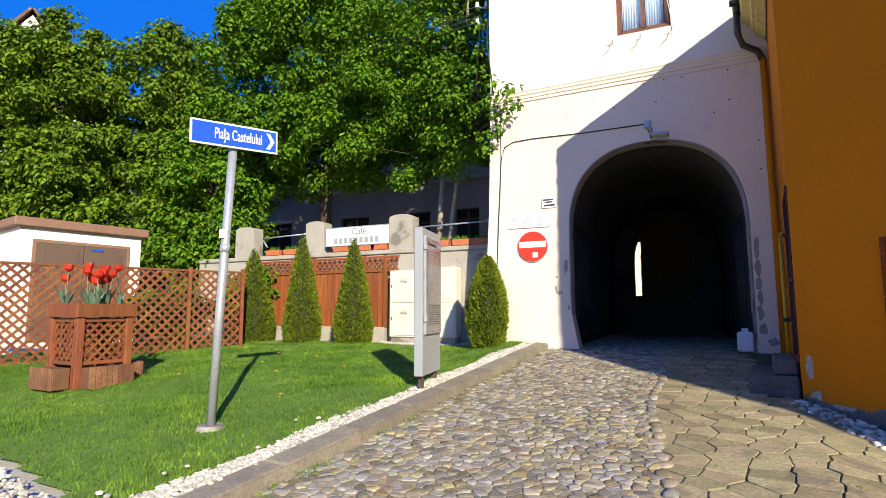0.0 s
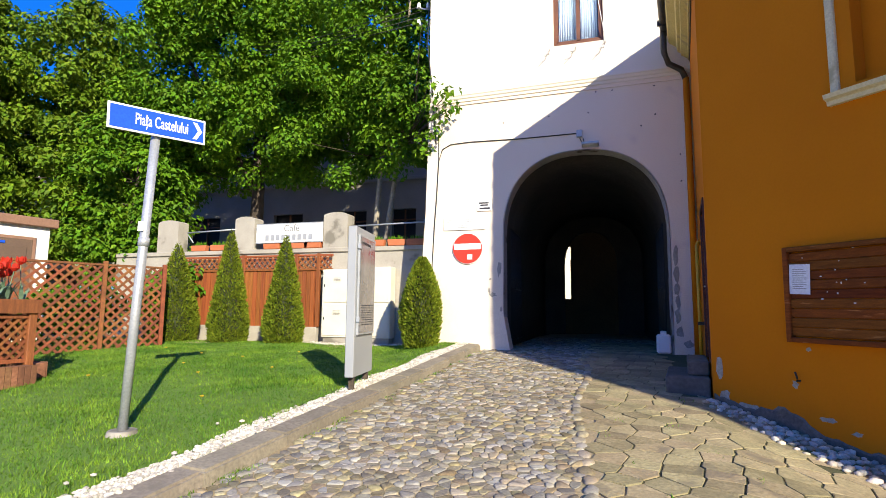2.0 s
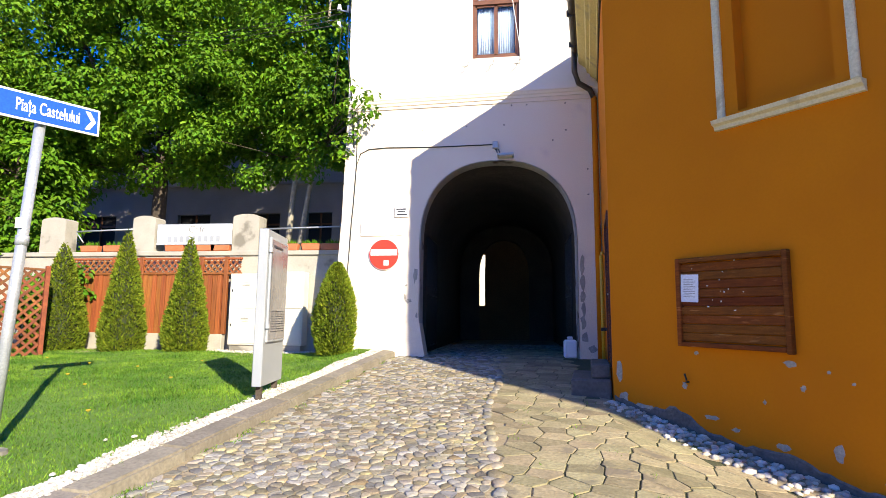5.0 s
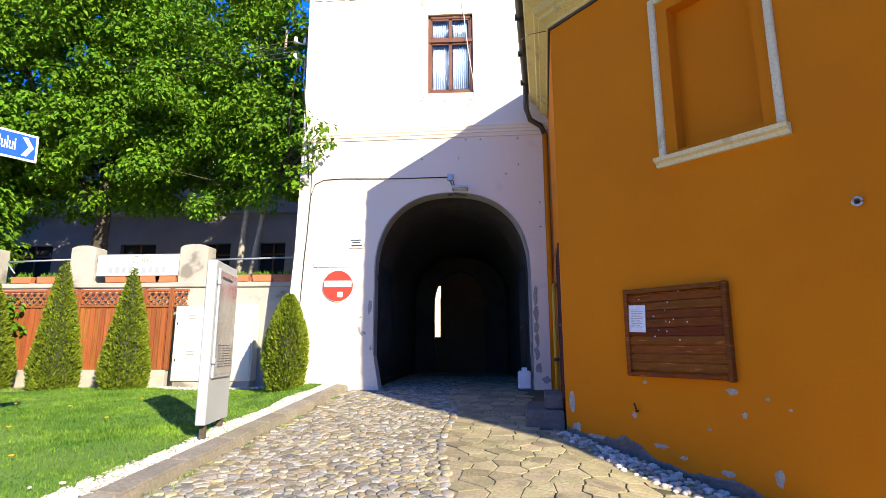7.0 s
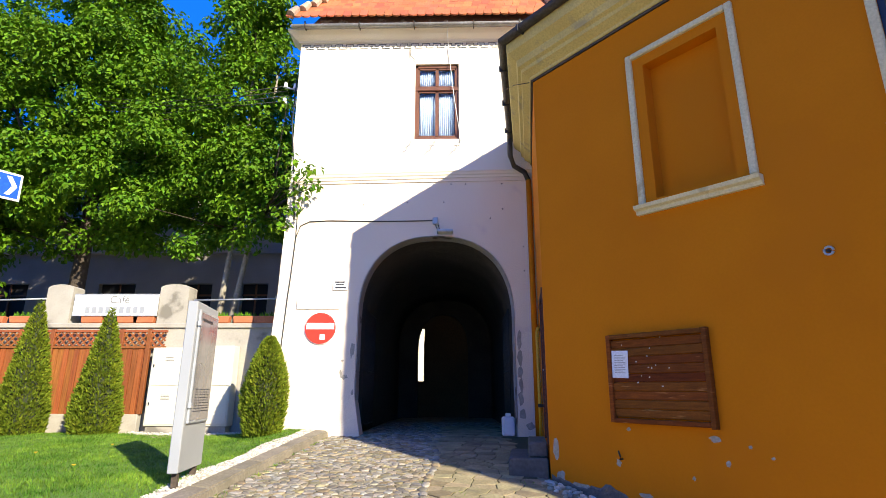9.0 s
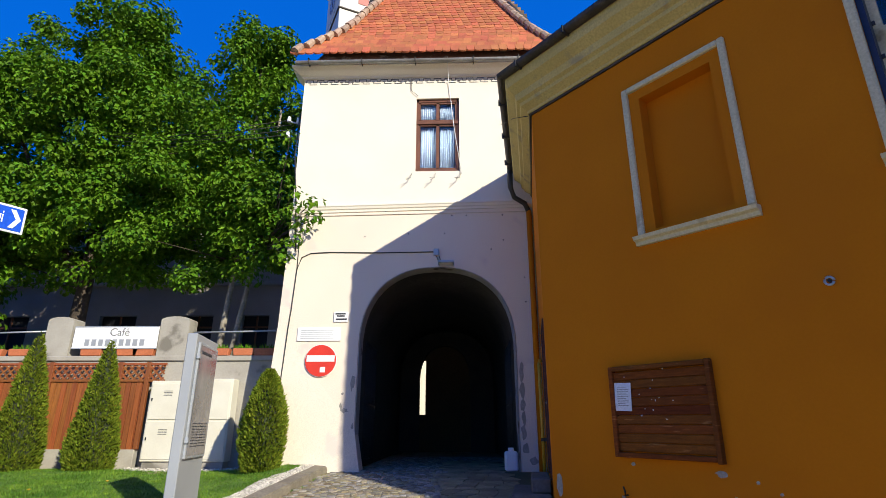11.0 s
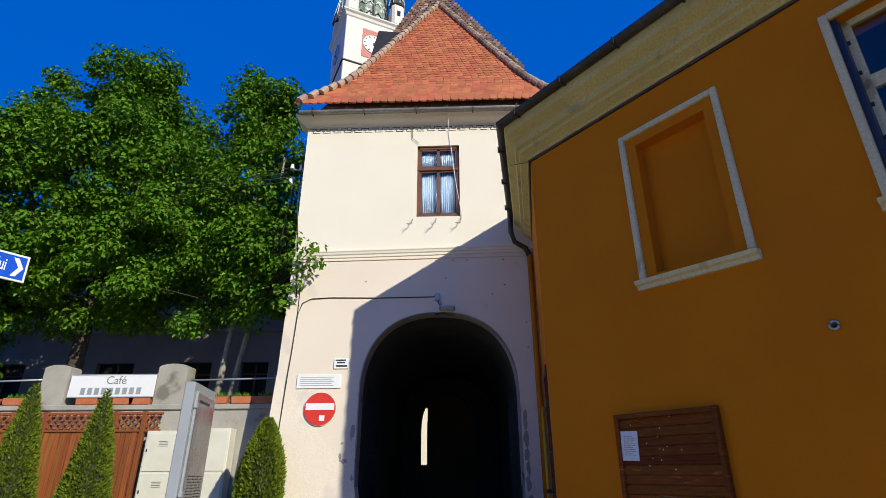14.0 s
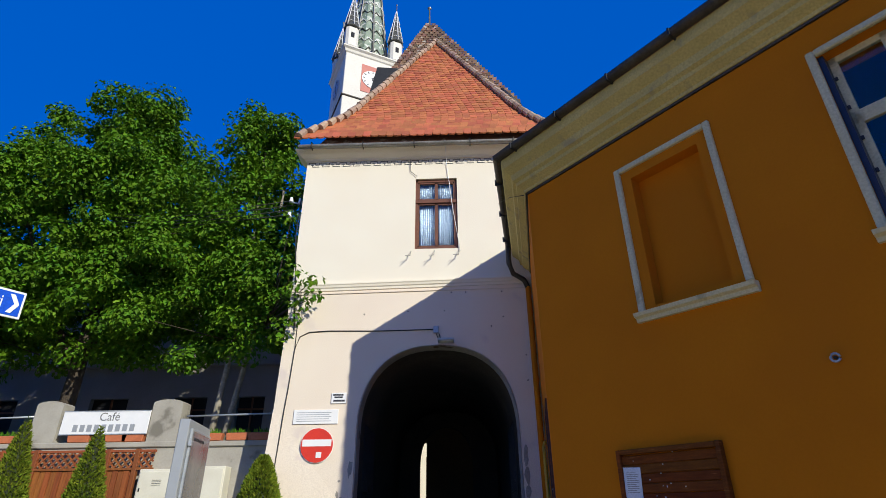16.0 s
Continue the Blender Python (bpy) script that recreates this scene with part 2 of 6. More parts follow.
M_SLAB = mat("sandstone_slab", (0.40, 0.335, 0.195), (0.25, 0.21, 0.12), 4, 0.9, 0.7, 34, vary=0.26, spec=0.25, stain=(0.20, 0.17, 0.11), stain_at=0.6, stain_scale=3)
M_SLABBED = mat("dark_mossy_joint", (0.10, 0.09, 0.045), (0.06, 0.065, 0.025), 3, 0.95, 0.8, 40)
M_PEBBLE = mat("pale_river_pebble", (0.66, 0.57, 0.44), (0.46, 0.38, 0.27), 9, 0.7, 0.3, 50, vary=0.35, sat=True)
M_CHURCH = mat("church_plaster", (0.80, 0.77, 0.70), (0.72, 0.69, 0.62), 0.5, 0.9, 0.1, 10)
M_SPIRE = mat("green_glazed_tile", (0.10, 0.17, 0.12), (0.30, 0.36, 0.28), 1.6, 0.5, 0.2, 4, stain=(0.62, 0.64, 0.58), stain_at=0.54, stain_scale=2.2)
M_TURRET = mat("dark_turret_tile", (0.10, 0.10, 0.09), (0.05, 0.05, 0.045), 2, 0.6, 0.2, 5)
M_CLOCK = mat("clock_face", (0.45, 0.50, 0.62), (0.36, 0.42, 0.55), 1, 0.6, 0)
M_BLIND = mat("pink_blind_panel", (0.62, 0.25, 0.20), (0.55, 0.21, 0.17), 1, 0.8, 0)
M_BLUEROOM = mat("navy_sash_paint", (0.02, 0.025, 0.06), (0.015, 0.02, 0.045), 4, 0.4, 0)


# ---- mesh helpers ----
def mesh(name, verts, faces, material, parent=None, label="", smooth=False):
    me = bpy.data.meshes.new(name)
    me.from_pydata([tuple(map(float, v)) for v in verts] if not isinstance(verts, np.ndarray) else verts.tolist(), [], faces if not isinstance(faces, np.ndarray) else faces.tolist())
    if smooth:
        me.polygons.foreach_set("use_smooth", [True] * len(me.polygons))
    me.materials.append(material)
    me.update()
    ob = new(name, me)
    if parent:
        ob.parent = parent
    if label:
        ob["label"] = label
    return ob


def part(name, bm, material, parent=None, label="", smooth=False):
    me = bpy.data.meshes.new(name)
    bmesh.ops.recalc_face_normals(bm, faces=bm.faces)
    bm.to_mesh(me)
    bm.free()
    if smooth:
        me.polygons.foreach_set("use_smooth", [True] * len(me.polygons))
    me.materials.append(material)
    ob = new(name, me)
    if parent:
        ob.parent = parent
    if label:
        ob["label"] = label
    return ob


def thing(name, label, category, m=None, group="", kind=""):
    ob = new(name)
    ob.empty_display_size = 0.1
    if m is not None:
        ob.matrix_basis = m
    return tagged(ob, label, category, group, kind)


def add_box(bm, x0, x1, y0, y1, z0, z1, bevel=0.0, m=None):
    v = [bm.verts.new((x, y, z)) for x in (x0, x1) for y in (y0, y1) for z in (z0, z1)]
    fs = [bm.faces.new([v[i] for i in q]) for q in ((0, 1, 3, 2), (4, 6, 7, 5), (0, 4, 5, 1), (2, 3, 7, 6), (0, 2, 6, 4), (1, 5, 7, 3))]
    if m is not None:
        bmesh.ops.transform(bm, matrix=m, verts=v)
    if bevel:
        bmesh.ops.bevel(bm, geom=list({e for f in fs for e in f.edges}), offset=bevel, segments=1, affect="EDGES", profile=0.5)


def box(name, material, parent, x0, x1, y0, y1, z0, z1, bevel=0.0, m=None, label=""):
    bm = bmesh.new()
    add_box(bm, x0, x1, y0, y1, z0, z1, bevel, m)
    return part(name, bm, material, parent, label)


def tube_geo(path, radii, n=8, cap=True):
    """Vertices and faces of a tube along path."""
    path = [Vector(p) for p in path]
    if not isinstance(radii, (list, tuple)):
        radii = [radii] * len(path)
    verts, faces = [], []
    for i, p in enumerate(path):
        d = (path[min(i + 1, len(path) - 1)] - path[max(i - 1, 0)]).normalized()
        ref = Vector((0, 0, 1)) if abs(d.z) < 0.9 else Vector((1, 0, 0))
        a = d.cross(ref).normalized()
        b = d.cross(a)
        for k in range(n):
            w = 2 * math.pi * k / n
            verts.append(p + radii[i] * (math.cos(w) * a + math.sin(w) * b))
    for i in range(len(path) - 1):
        for k in range(n):
            faces.append((i * n + k, i * n + (k + 1) % n, (i + 1) * n + (k + 1) % n, (i + 1) * n + k))
    if cap:
        faces += [tuple(range(n))[::-1], tuple(range((len(path) - 1) * n, len(path) * n))]
    return verts, faces


def tube(name, material, parent, path, radii, n=8, label=""):
    v, f = tube_geo(path, radii, n)
    return mesh(name, v, f, material, parent, label, smooth=True)


def extrude_profile(name, material, parent, profile, path, label=""):
    """Sweep a profile of (out, up) along a horizontal path of (x, y, z, outx, outy)."""
    verts, faces, n = [], [], len(profile)
    for x, y, z, ox, oy in path:
        verts += [(x + o * ox, y + o * oy, z + u) for o, u in profile]
    for i in range(len(path) - 1):
        for k in range(n):
            faces.append((i * n + k, i * n + (k + 1) % n, (i + 1) * n + (k + 1) % n, (i + 1) * n + k))
    faces += [tuple(range(n))[::-1], tuple(range((len(path) - 1) * n, len(path) * n))]
    return mesh(name, verts, faces, material, parent, label)


def lettering(name, text, size, material, parent, m, label="", squeeze=1.0, bold=0.0):
    cu = bpy.data.curves.new(name, "FONT")
    cu.body, cu.size, cu.extrude, cu.offset, cu.align_x, cu.align_y = text, size, 0.001, bold, "CENTER", "CENTER"
    tmp = new("tmp_text", cu)
    dg = bpy.context.evaluated_depsgraph_get()
    me = bpy.data.meshes.new_from_object(tmp.evaluated_get(dg))
    bpy.data.objects.remove(tmp)
    me.transform(Matrix.Diagonal((squeeze, 1, 1, 1)))
    me.materials.clear()
    me.materials.append(material)
    ob = new(name, me)
    ob.parent, ob.matrix_basis = parent, m
    if label:
        ob["label"] = label
    return ob


def gz(x, y):
    """Height of the ground: the lane climbs to the gate and falls away a little along the ochre house."""
    z = 0.08 * max(min(y, 0.0), -16.0)
    if x > 1.4:
        z -= 0.17 * min(x - 1.4, 3.0) * min(1.0, max(0.0, -y / 3.0))
    return z


def kerb_x(y):
    return -1.95 + 0.075 * max(y, -12.0)


# ---- ground ----
def sheet(name, xs, ys, height, material, inside=None, label="", category="", smooth=True):
    idx, verts, faces = {}, [], []
    for i, x in enumerate(xs):
        for j, y in enumerate(ys):
            idx[i, j] = len(verts)
            verts.append((x, y, height(x, y)))
    for i in range(len(xs) - 1):
        for j in range(len(ys) - 1):
            if inside is None or inside((xs[i] + xs[i + 1]) / 2, (ys[j] + ys[j + 1]) / 2):
                faces.append((idx[i, j], idx[i + 1, j], idx[i + 1, j + 1], idx[i, j + 1]))
    return tagged(mesh(name, verts, faces, material, smooth=smooth), label, category, kind="structure")


far = [-400, -150, -60, -35, -24]
gx = far + list(np.arange(-16, 8.01, 0.5)) + [12, 20, 40, 120, 400]
gy = [-400, -120, -50, -30, -22] + list(np.arange(-16, 4.01, 0.5)) + [8, 14, 25, 60, 150, 400]
sheet("ground", gx, gy, lambda x, y: gz(x, y) - 0.045, M_ROADBED, label="sandy trodden ground of the lane and yard", category="ground")
ROAD_XS, ROAD_YS = np.linspace(-2.9, 4.6, 31), np.linspace(-10.4, 9.0, 60)
road = sheet("road", ROAD_XS, ROAD_YS, lambda x, y: gz(x, y) - 0.010, M_ROADBED, inside=lambda x, y: x > kerb_x(y) - 0.05 and (y < 0 or abs(x) < 1.6),
             label="cobbled lane with sandy joints climbing to the gate", category="road")


def lawn_in(x, y):
    return x < kerb_x(y) - 0.45 and y > -7.55 - 0.22 * (x + 5.0) * (x > -5.0) and y < 0.45


LAWN_BUMP = lambda x, y: 0.02 * math.sin(1.7 * x + 0.6) * math.cos(1.3 * y) - 0.13 * min(1.0, max(0.0, (y + 4.5) / 4.5)) * min(1.0, max(0.0, (-2.7 - x) / 0.8))
lawn = sheet("lawn", np.arange(-13, -2.2, 0.1), np.arange(-8.6, 0.55, 0.1), lambda x, y: gz(x, y) + 0.1 + LAWN_BUMP(x, y), M_LAWN, inside=lawn_in,
             label="short green spring lawn beside the lane", category="lawn")
sheet("gravel_bed", np.arange(-13, -1.9, 0.15), np.arange(-11, 1.2, 0.15), lambda x, y: gz(x, y) + 0.075 + (LAWN_BUMP(x, y) - 0.03 if x < kerb_x(y) - 0.42 else 0.0), M_GRAVBED,
      inside=lambda x, y: x < kerb_x(y) - 0.1, label="bed under white gravel beside the kerb", category="gravel")


def scatter(name, pts, shapes, material, label, category, parent=None):
    """Many small closed shapes in one mesh. pts: rows of x, y, z, size, turn."""
    V, F, base = [], [], 0
    for x, y, z, s, a in pts:
        sv, sf = shapes[random.randrange(len(shapes))]
        c, n = math.cos(a), math.sin(a)
        p = np.asarray(sv) * s
        V.append(np.stack([x + c * p[:, 0] - n * p[:, 1], y + n * p[:, 0] + c * p[:, 1], z + p[:, 2]], 1))
        F += [tuple(i + base for i in f) for f in sf]
        base += len(sv)
    ob = mesh(name, np.concatenate(V), F, material, parent)
    return tagged(ob, label, category, kind="stuff")


def pebble_shape(flat=0.6, seed=0):
    r = random.Random(seed)
    bm = bmesh.new()
    bmesh.ops.create_icosphere(bm, subdivisions=1, radius=0.5)
    k = (1 + r.uniform(-0.2, 0.35), 1 + r.uniform(-0.25, 0.2), flat)
    v = [tuple(c * q * (1 + r.uniform(-0.12, 0.12)) for c, q in zip(p.co, k)) for p in bm.verts]
    f = [tuple(q.index for q in p.verts) for p in bm.faces]
    bm.free()
    return v, f


PEBBLES = [pebble_shape(0.65, s) for s in range(8)]
pts = []
for _ in range(9000):
    y = random.uniform(-8.6, 0.6)
    x = kerb_x(y) - 0.24 - random.uniform(0.0, 0.25 + 0.05 * math.sin(3 * y))
    pts.append((x, y, gz(x, y) + 0.095 + random.uniform(-0.01, 0.02), random.uniform(0.02, 0.045), random.uniform(0, 6.3)))
for _ in range(9000):
    x, y = random.uniform(-7.5, -2.6), random.uniform(-10.9, -7.0)
    if not lawn_in(x, y + 0.08) and x < kerb_x(y) - 0.2:
        pts.append((x, y, gz(x, y) + 0.095 + random.uniform(-0.01, 0.02), random.uniform(0.025, 0.055), random.uniform(0, 6.3)))
for _ in range(1400):
    x, y = random.uniform(-6.2, -2.4), random.uniform(0.3, 1.0)
    pts.append((x, y, gz(x, y) + 0.09 + LAWN_BUMP(x, y) + random.uniform(-0.01, 0.02), random.uniform(0.03, 0.055), random.uniform(0, 6.3)))
for _ in range(70):
    x, y = random.uniform(-5.0, -2.5), random.uniform(-8, -1)
    if lawn_in(x, y) and not lawn_in(x + 0.4, y):
        pts.append((x, y, gz(x, y) + 0.13, random.uniform(0.03, 0.06), random.uniform(0, 6.3)))
scatter("white_gravel", pts, PEBBLES, M_GRAVEL, "loose white marble gravel strip along the kerb", "gravel")


def grass():
    n = 230000
    x, y = np.random.uniform(-12.6, -2.4, n), np.random.uniform(-8.4, 0.45, n)
    patch = np.array([noise.noise((a * 0.9, b * 0.9, 3.0)) for a, b in zip(x, y)])
    keep = np.array([lawn_in(a - 0.03, b) for a, b in zip(x, y)])
    x, y, patch = x[keep], y[keep], patch[keep]
    n = len(x)
    z = np.array([gz(a, b) + 0.095 + LAWN_BUMP(a, b) for a, b in zip(x, y)])
    h = np.random.uniform(0.018, 0.042, n) * (1 + 0.9 * np.clip(patch, -0.3, 0.6))
    h *= np.where(np.random.rand(n) < 0.03, 1.9, 1.0)
    a, lean = np.random.uniform(0, 2 * np.pi, n), np.random.uniform(0.2, 1.5, n)
    w = np.random.uniform(0.003, 0.0065, n)
    dx, dy = np.cos(a), np.sin(a)
    P = np.stack([np.stack([x - w * dy, y + w * dx, z], 1), np.stack([x + w * dy, y - w * dx, z], 1),
                  np.stack([x + h * lean * dx, y + h * lean * dy, z + h], 1)], 1).reshape(-1, 3)
    tagged(mesh("grass", P, np.arange(3 * n).reshape(-1, 3), M_GRASS), "short mown green grass blades with lighter tufts", "grass", kind="stuff")


grass()
D_CENTRES = [(-6.1, -3.2), (-5.6, -2.4), (-6.8, -2.0), (-5.2, -3.9), (-7.3, -3.0), (-4.4, -3.3), (-5.0, -1.6), (-6.4, -4.6), (-4.0, -5.2), (-8.0, -1.6)]
for x, y in D_CENTRES:
    d = thing("dandelion", "small yellow dandelion flower in the lawn", "flower", pose(x, y, gz(x, y) + 0.115 + LAWN_BUMP(x, y)), "dandelions in the lawn")
    bm = bmesh.new()
    bmesh.ops.create_cone(bm, cap_ends=True, segments=12, radius1=0.012, radius2=0.025, depth=0.014, matrix=pose(0, 0, 0.047, 8, 5, 0))
    part("flower_head", bm, M_DANDEL, d)
    tube("stalk", M_GRASS, d, [(0, 0, -0.02), (0, 0, 0.04)], 0.003, 5)


# added unseen wall, which closes the place and throws warm light back
opposite = new("wall_opposite", bpy.data.meshes.new("wall_opposite"))
bm = bmesh.new()
add_box(bm, -24.4, -24.0, -34.0, -9.0, -1.6, 9.0, 0.02)
bm.to_mesh(opposite.data)
bm.free()
opposite.data.materials.append(M_CREAM)
tagged(opposite, "plain cream wall added out of view to bounce warm light", "wall", kind="structure")

# ---- gate tower ----
ARCH_A, ARCH_SPRING, ARCH_B, ARCH_N = 1.53, 2.2, 1.64, 2.35


def arch_points(a=ARCH_A, spring=ARCH_SPRING, b=ARCH_B, n=28):
    out = [(-a, -0.3), (-a, 0.9), (-a, 1.6)]
    for k in range(n + 1):
        w = math.pi - math.pi * k / n
        c, s = math.cos(w), math.sin(w)
        out.append((a * math.copysign(abs(c) ** (2 / ARCH_N), c), spring + b * abs(s) ** (2 / ARCH_N)))
    return out + [(a, 1.6), (a, 0.9), (a, -0.3)]


TL, TR, BAND, TOP = -3.08, 2.02, 5.14, 8.58
WX0, WX1, WZ0, WZ1 = -0.485, 0.47, 5.983, 7.808
tower = thing("gate_tower", "cream plastered gate tower with arched passage and red tiled roof", "building")


def arch_wall(name, y0, y1, x0, x1, ztop, pts, material, parent, label="", batter=0.0):
    """A wall with an arched opening through it."""
    bm = bmesh.new()
    rows = []
    for y in (y0, y1):
        inner = [bm.verts.new((x, y, z)) for x, z in pts]
        top = [bm.verts.new((x, y, ztop)) for x, z in pts]
        lo = [bm.verts.new((x0 - batter, y, pts[0][1])), bm.verts.new((x0, y, ztop)), bm.verts.new((x1, y, pts[0][1])), bm.verts.new((x1, y, ztop))]
        rows.append((inner, top, lo))
        left = [i for i, (x, z) in enumerate(pts) if abs(x - pts[0][0]) < 1e-6]
        right = [i for i, (x, z) in enumerate(pts) if abs(x - pts[-1][0]) < 1e-6]
        bm.faces.new([lo[0]] + [inner[i] for i in left] + [top[left[-1]], lo[1]])
        bm.faces.new([lo[2], lo[3], top[right[0]]] + [inner[i] for i in right])
        for i in range(left[-1], right[0]):
            bm.faces.new((inner[i], inner[i + 1], top[i + 1], top[i]))
    (i0, t0, l0), (i1, t1, l1) = rows
    for k in range(len(pts) - 1):
        bm.faces.new((i0[k], i0[k + 1], i1[k + 1], i1[k]))
    bm.faces.new((l0[0], l0[1], l1[1], l1[0]))
    bm.faces.new((l0[2], l0[3], l1[3], l1[2]))
    return part(name, bm, material, parent, label)


arch_wall("lower_wall", 0.0, 0.35, TL, TR, BAND, arch_points(), M_PINK, tower, "pinkish plaster around the arched opening", 0.13)
# plastered reveal of the arch, grey and chipped
rim, rim_f = [], []
AP = arch_points()
for x, z in AP:
    k = 0.012
    rim += [(x * (1 - k), -0.004, z - (k if z > 2.2 else 0)), (x * (1 - k), 0.36, z - (k if z > 2.2 else 0))]
rim_f = [(2 * i, 2 * i + 2, 2 * i + 3, 2 * i + 1) for i in range(len(AP) - 1)]
ro = mesh("arch_reveal", rim, rim_f, M_GREYREV, tower, "grey chipped plaster reveal of the arch")
sm = ro.modifiers.new("thickness", "SOLIDIFY")
sm.thickness, sm.offset = 0.012, 0.0
bm = bmesh.new()
for x0, x1, z0, z1 in ((TL, WX0, BAND, TOP), (WX1, TR, BAND, TOP), (WX0, WX1, BAND, WZ0), (WX0, WX1, WZ1, TOP)):
    add_box(bm, x0, x1, 0.0, 0.35, z0, z1)
part("upper_wall", bm, M_CREAM, tower, "cream white plaster of the upper storey")
bm = bmesh.new()
add_box(bm, TL, TL + 0.35, 0.35, 7.0, -0.3, TOP)
add_box(bm, TR - 0.35, TR, 0.35, 7.0, -0.3, TOP)
add_box(bm, TL, TR, 7.0, 7.35, 4.3, TOP)
part("side_wall", bm, M_CREAM, tower)
# wall foot flares out at the outer corner
bm = bmesh.new()
v = [bm.verts.new(p) for p in ((TL - 0.20, -0.10, -0.3), (-1.33, -0.10, -0.3), (-1.53, -0.002, 0.75), (TL - 0.065, -0.002, 2.6), (TL - 0.065, 0.30, 2.6), (TL - 0.20, 0.30, -0.3), (-1.53, 0.34, 0.75), (-1.33, 0.34, -0.3))]
bm.faces.new((v[0], v[1], v[2], v[3]))
bm.faces.new((v[0], v[3], v[4], v[5]))
bm.faces.new((v[1], v[7], v[6], v[2]))
part("wall_foot", bm, M_PINK, tower)
# string course
prof = [(0, -0.09), (0.025, -0.085), (0.03, -0.04), (0.05, -0.02), (0.06, 0.02), (0.075, 0.04), (0.075, 0.065), (0.0, 0.09)]
extrude_profile("string_course", M_CREAM, tower, prof, [(TL - 0.03, 0.002, 5.105, 0, -1), (TR, 0.002, 5.205, 0, -1)])
extrude_profile("lower_string", M_PINK, tower, [(0, -0.02), (0.025, -0.015), (0.025, 0.015), (0, 0.02)], [(TL, 0.002, 4.97, 0, -1), (TR, 0.002, 5.04, 0, -1)])
# eaves cornice and fret band
prof = [(0, 0), (0.04, 0.01), (0.05, 0.05), (0.10, 0.07), (0.17, 0.12), (0.22, 0.18), (0.25, 0.20), (0.25, 0.235), (0, 0.235)]
extrude_profile("eaves_cornice", M_CREAM, tower, prof, [(TL, 0.35, 8.355, -1, 0), (TL, 0.002, 8.355, -1, -1), (TR, 0.002, 8.355, 1, -1), (TR, 0.35, 8.355, 1, 0)])
bm = bmesh.new()
x = TL + 0.04
while x < TR - 0.2:
    for q in ((0.0, 0.17, 8.325, 8.337), (0.085, 0.255, 8.215, 8.227), (0.0, 0.012, 8.27, 8.325), (0.158, 0.17, 8.27, 8.325),
              (0.05, 0.12, 8.268, 8.28), (0.085, 0.097, 8.227, 8.268), (0.17, 0.24, 8.268, 8.28)):
        add_box(bm, x + q[0], x + q[1], -0.010, -0.002, q[2], q[3])
    x += 0.245
part("fret_band", bm, M_INK, tower, "dark painted meander band under the eaves")
# gutter of the tower
prof = [(0.06 * math.sin(w) , -0.06 * math.cos(w)) for w in np.linspace(-1.7, 1.7, 9)] + [(0.045 * math.sin(w), -0.045 * math.cos(w)) for w in np.linspace(1.7, -1.7, 9)]
extrude_profile("gutter", M_ZINC, tower, prof, [(TL - 0.13, -0.36, 8.565, 0, -1), (TR + 0.3, -0.36, 8.565, 0, -1)], "zinc half-round gutter")
for x in (-2.9, -1.7, -0.5, 0.8, 1.8):
    box("gutter_bracket", M_DARKZINC, tower, x - 0.012, x + 0.012, -0.435, -0.28, 8.49, 8.63)

# window of the tower
win = part("window", (lambda b: (add_box(b, WX0, WX0 + 0.055, 0.05, 0.16, WZ0, WZ1), add_box(b, WX1 - 0.055, WX1, 0.05, 0.16, WZ0, WZ1), add_box(b, WX0, WX1, 0.05, 0.16, WZ1 - 0.07, WZ1), add_box(b, WX0, WX1, 0.04, 0.16, WZ0, WZ0 + 0.07), add_box(b, WX0, WX1, 0.03, 0.16, 7.17, 7.25), b)[-1])(bmesh.new()), M_BROWNWOOD, tower, "brown wooden casement window with lace curtains")
WM = (WX0 + WX1) / 2
for x0, x1 in ((WX0 + 0.055, WM), (WM, WX1 - 0.055)):
    for z0, z1 in ((WZ0 + 0.07, 7.17), (7.25, WZ1 - 0.07)):
        bm = bmesh.new()
        for q in ((x0, x0 + 0.035, z0, z1), (x1 - 0.035, x1, z0, z1), (x0, x1, z0, z0 + 0.04), (x0, x1, z1 - 0.04, z1)):
            add_box(bm, q[0], q[1], 0.065, 0.11, q[2], q[3])
        part("sash", bm, M_BROWNWOOD, win)
        p = box("pane", M_GLASS, win, x0 + 0.035, x1 - 0.035, 0.085, 0.089, z0 + 0.04, z1 - 0.04)
        p.visible_shadow = False
for x0, x1, z0, z1 in ((WX0 + 0.1, WM - 0.02, WZ0 + 0.08, 7.15), (WM + 0.05, WX1 - 0.09, WZ0 + 0.08, 7.15), (WX0 + 0.1, WM - 0.04, 7.33, 7.72), (WM + 0.05, WX1 - 0.1, 7.33, 7.72)):
    n = 24
    V = [(x0 + (x1 - x0) * (i / n) * (1 if j else 0.97), 0.17 + 0.02 * math.sin(i * 1.9), z0 if not j else z1) for i in range(n + 1) for j in (0, 1)]
    c = mesh("curtain", V, [(2 * i, 2 * i + 2, 2 * i + 3, 2 * i + 1) for i in range(n)], M_CURTAIN, win, "white lace curtain, tinted blue for the sky mirrored in the glass", smooth=True)
    c.modifiers.new("thickness", "SOLIDIFY").thickness = 0.003
# flat dark sheet in place of the unlit room
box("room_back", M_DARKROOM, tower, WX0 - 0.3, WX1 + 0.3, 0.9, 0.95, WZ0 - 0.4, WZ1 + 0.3)
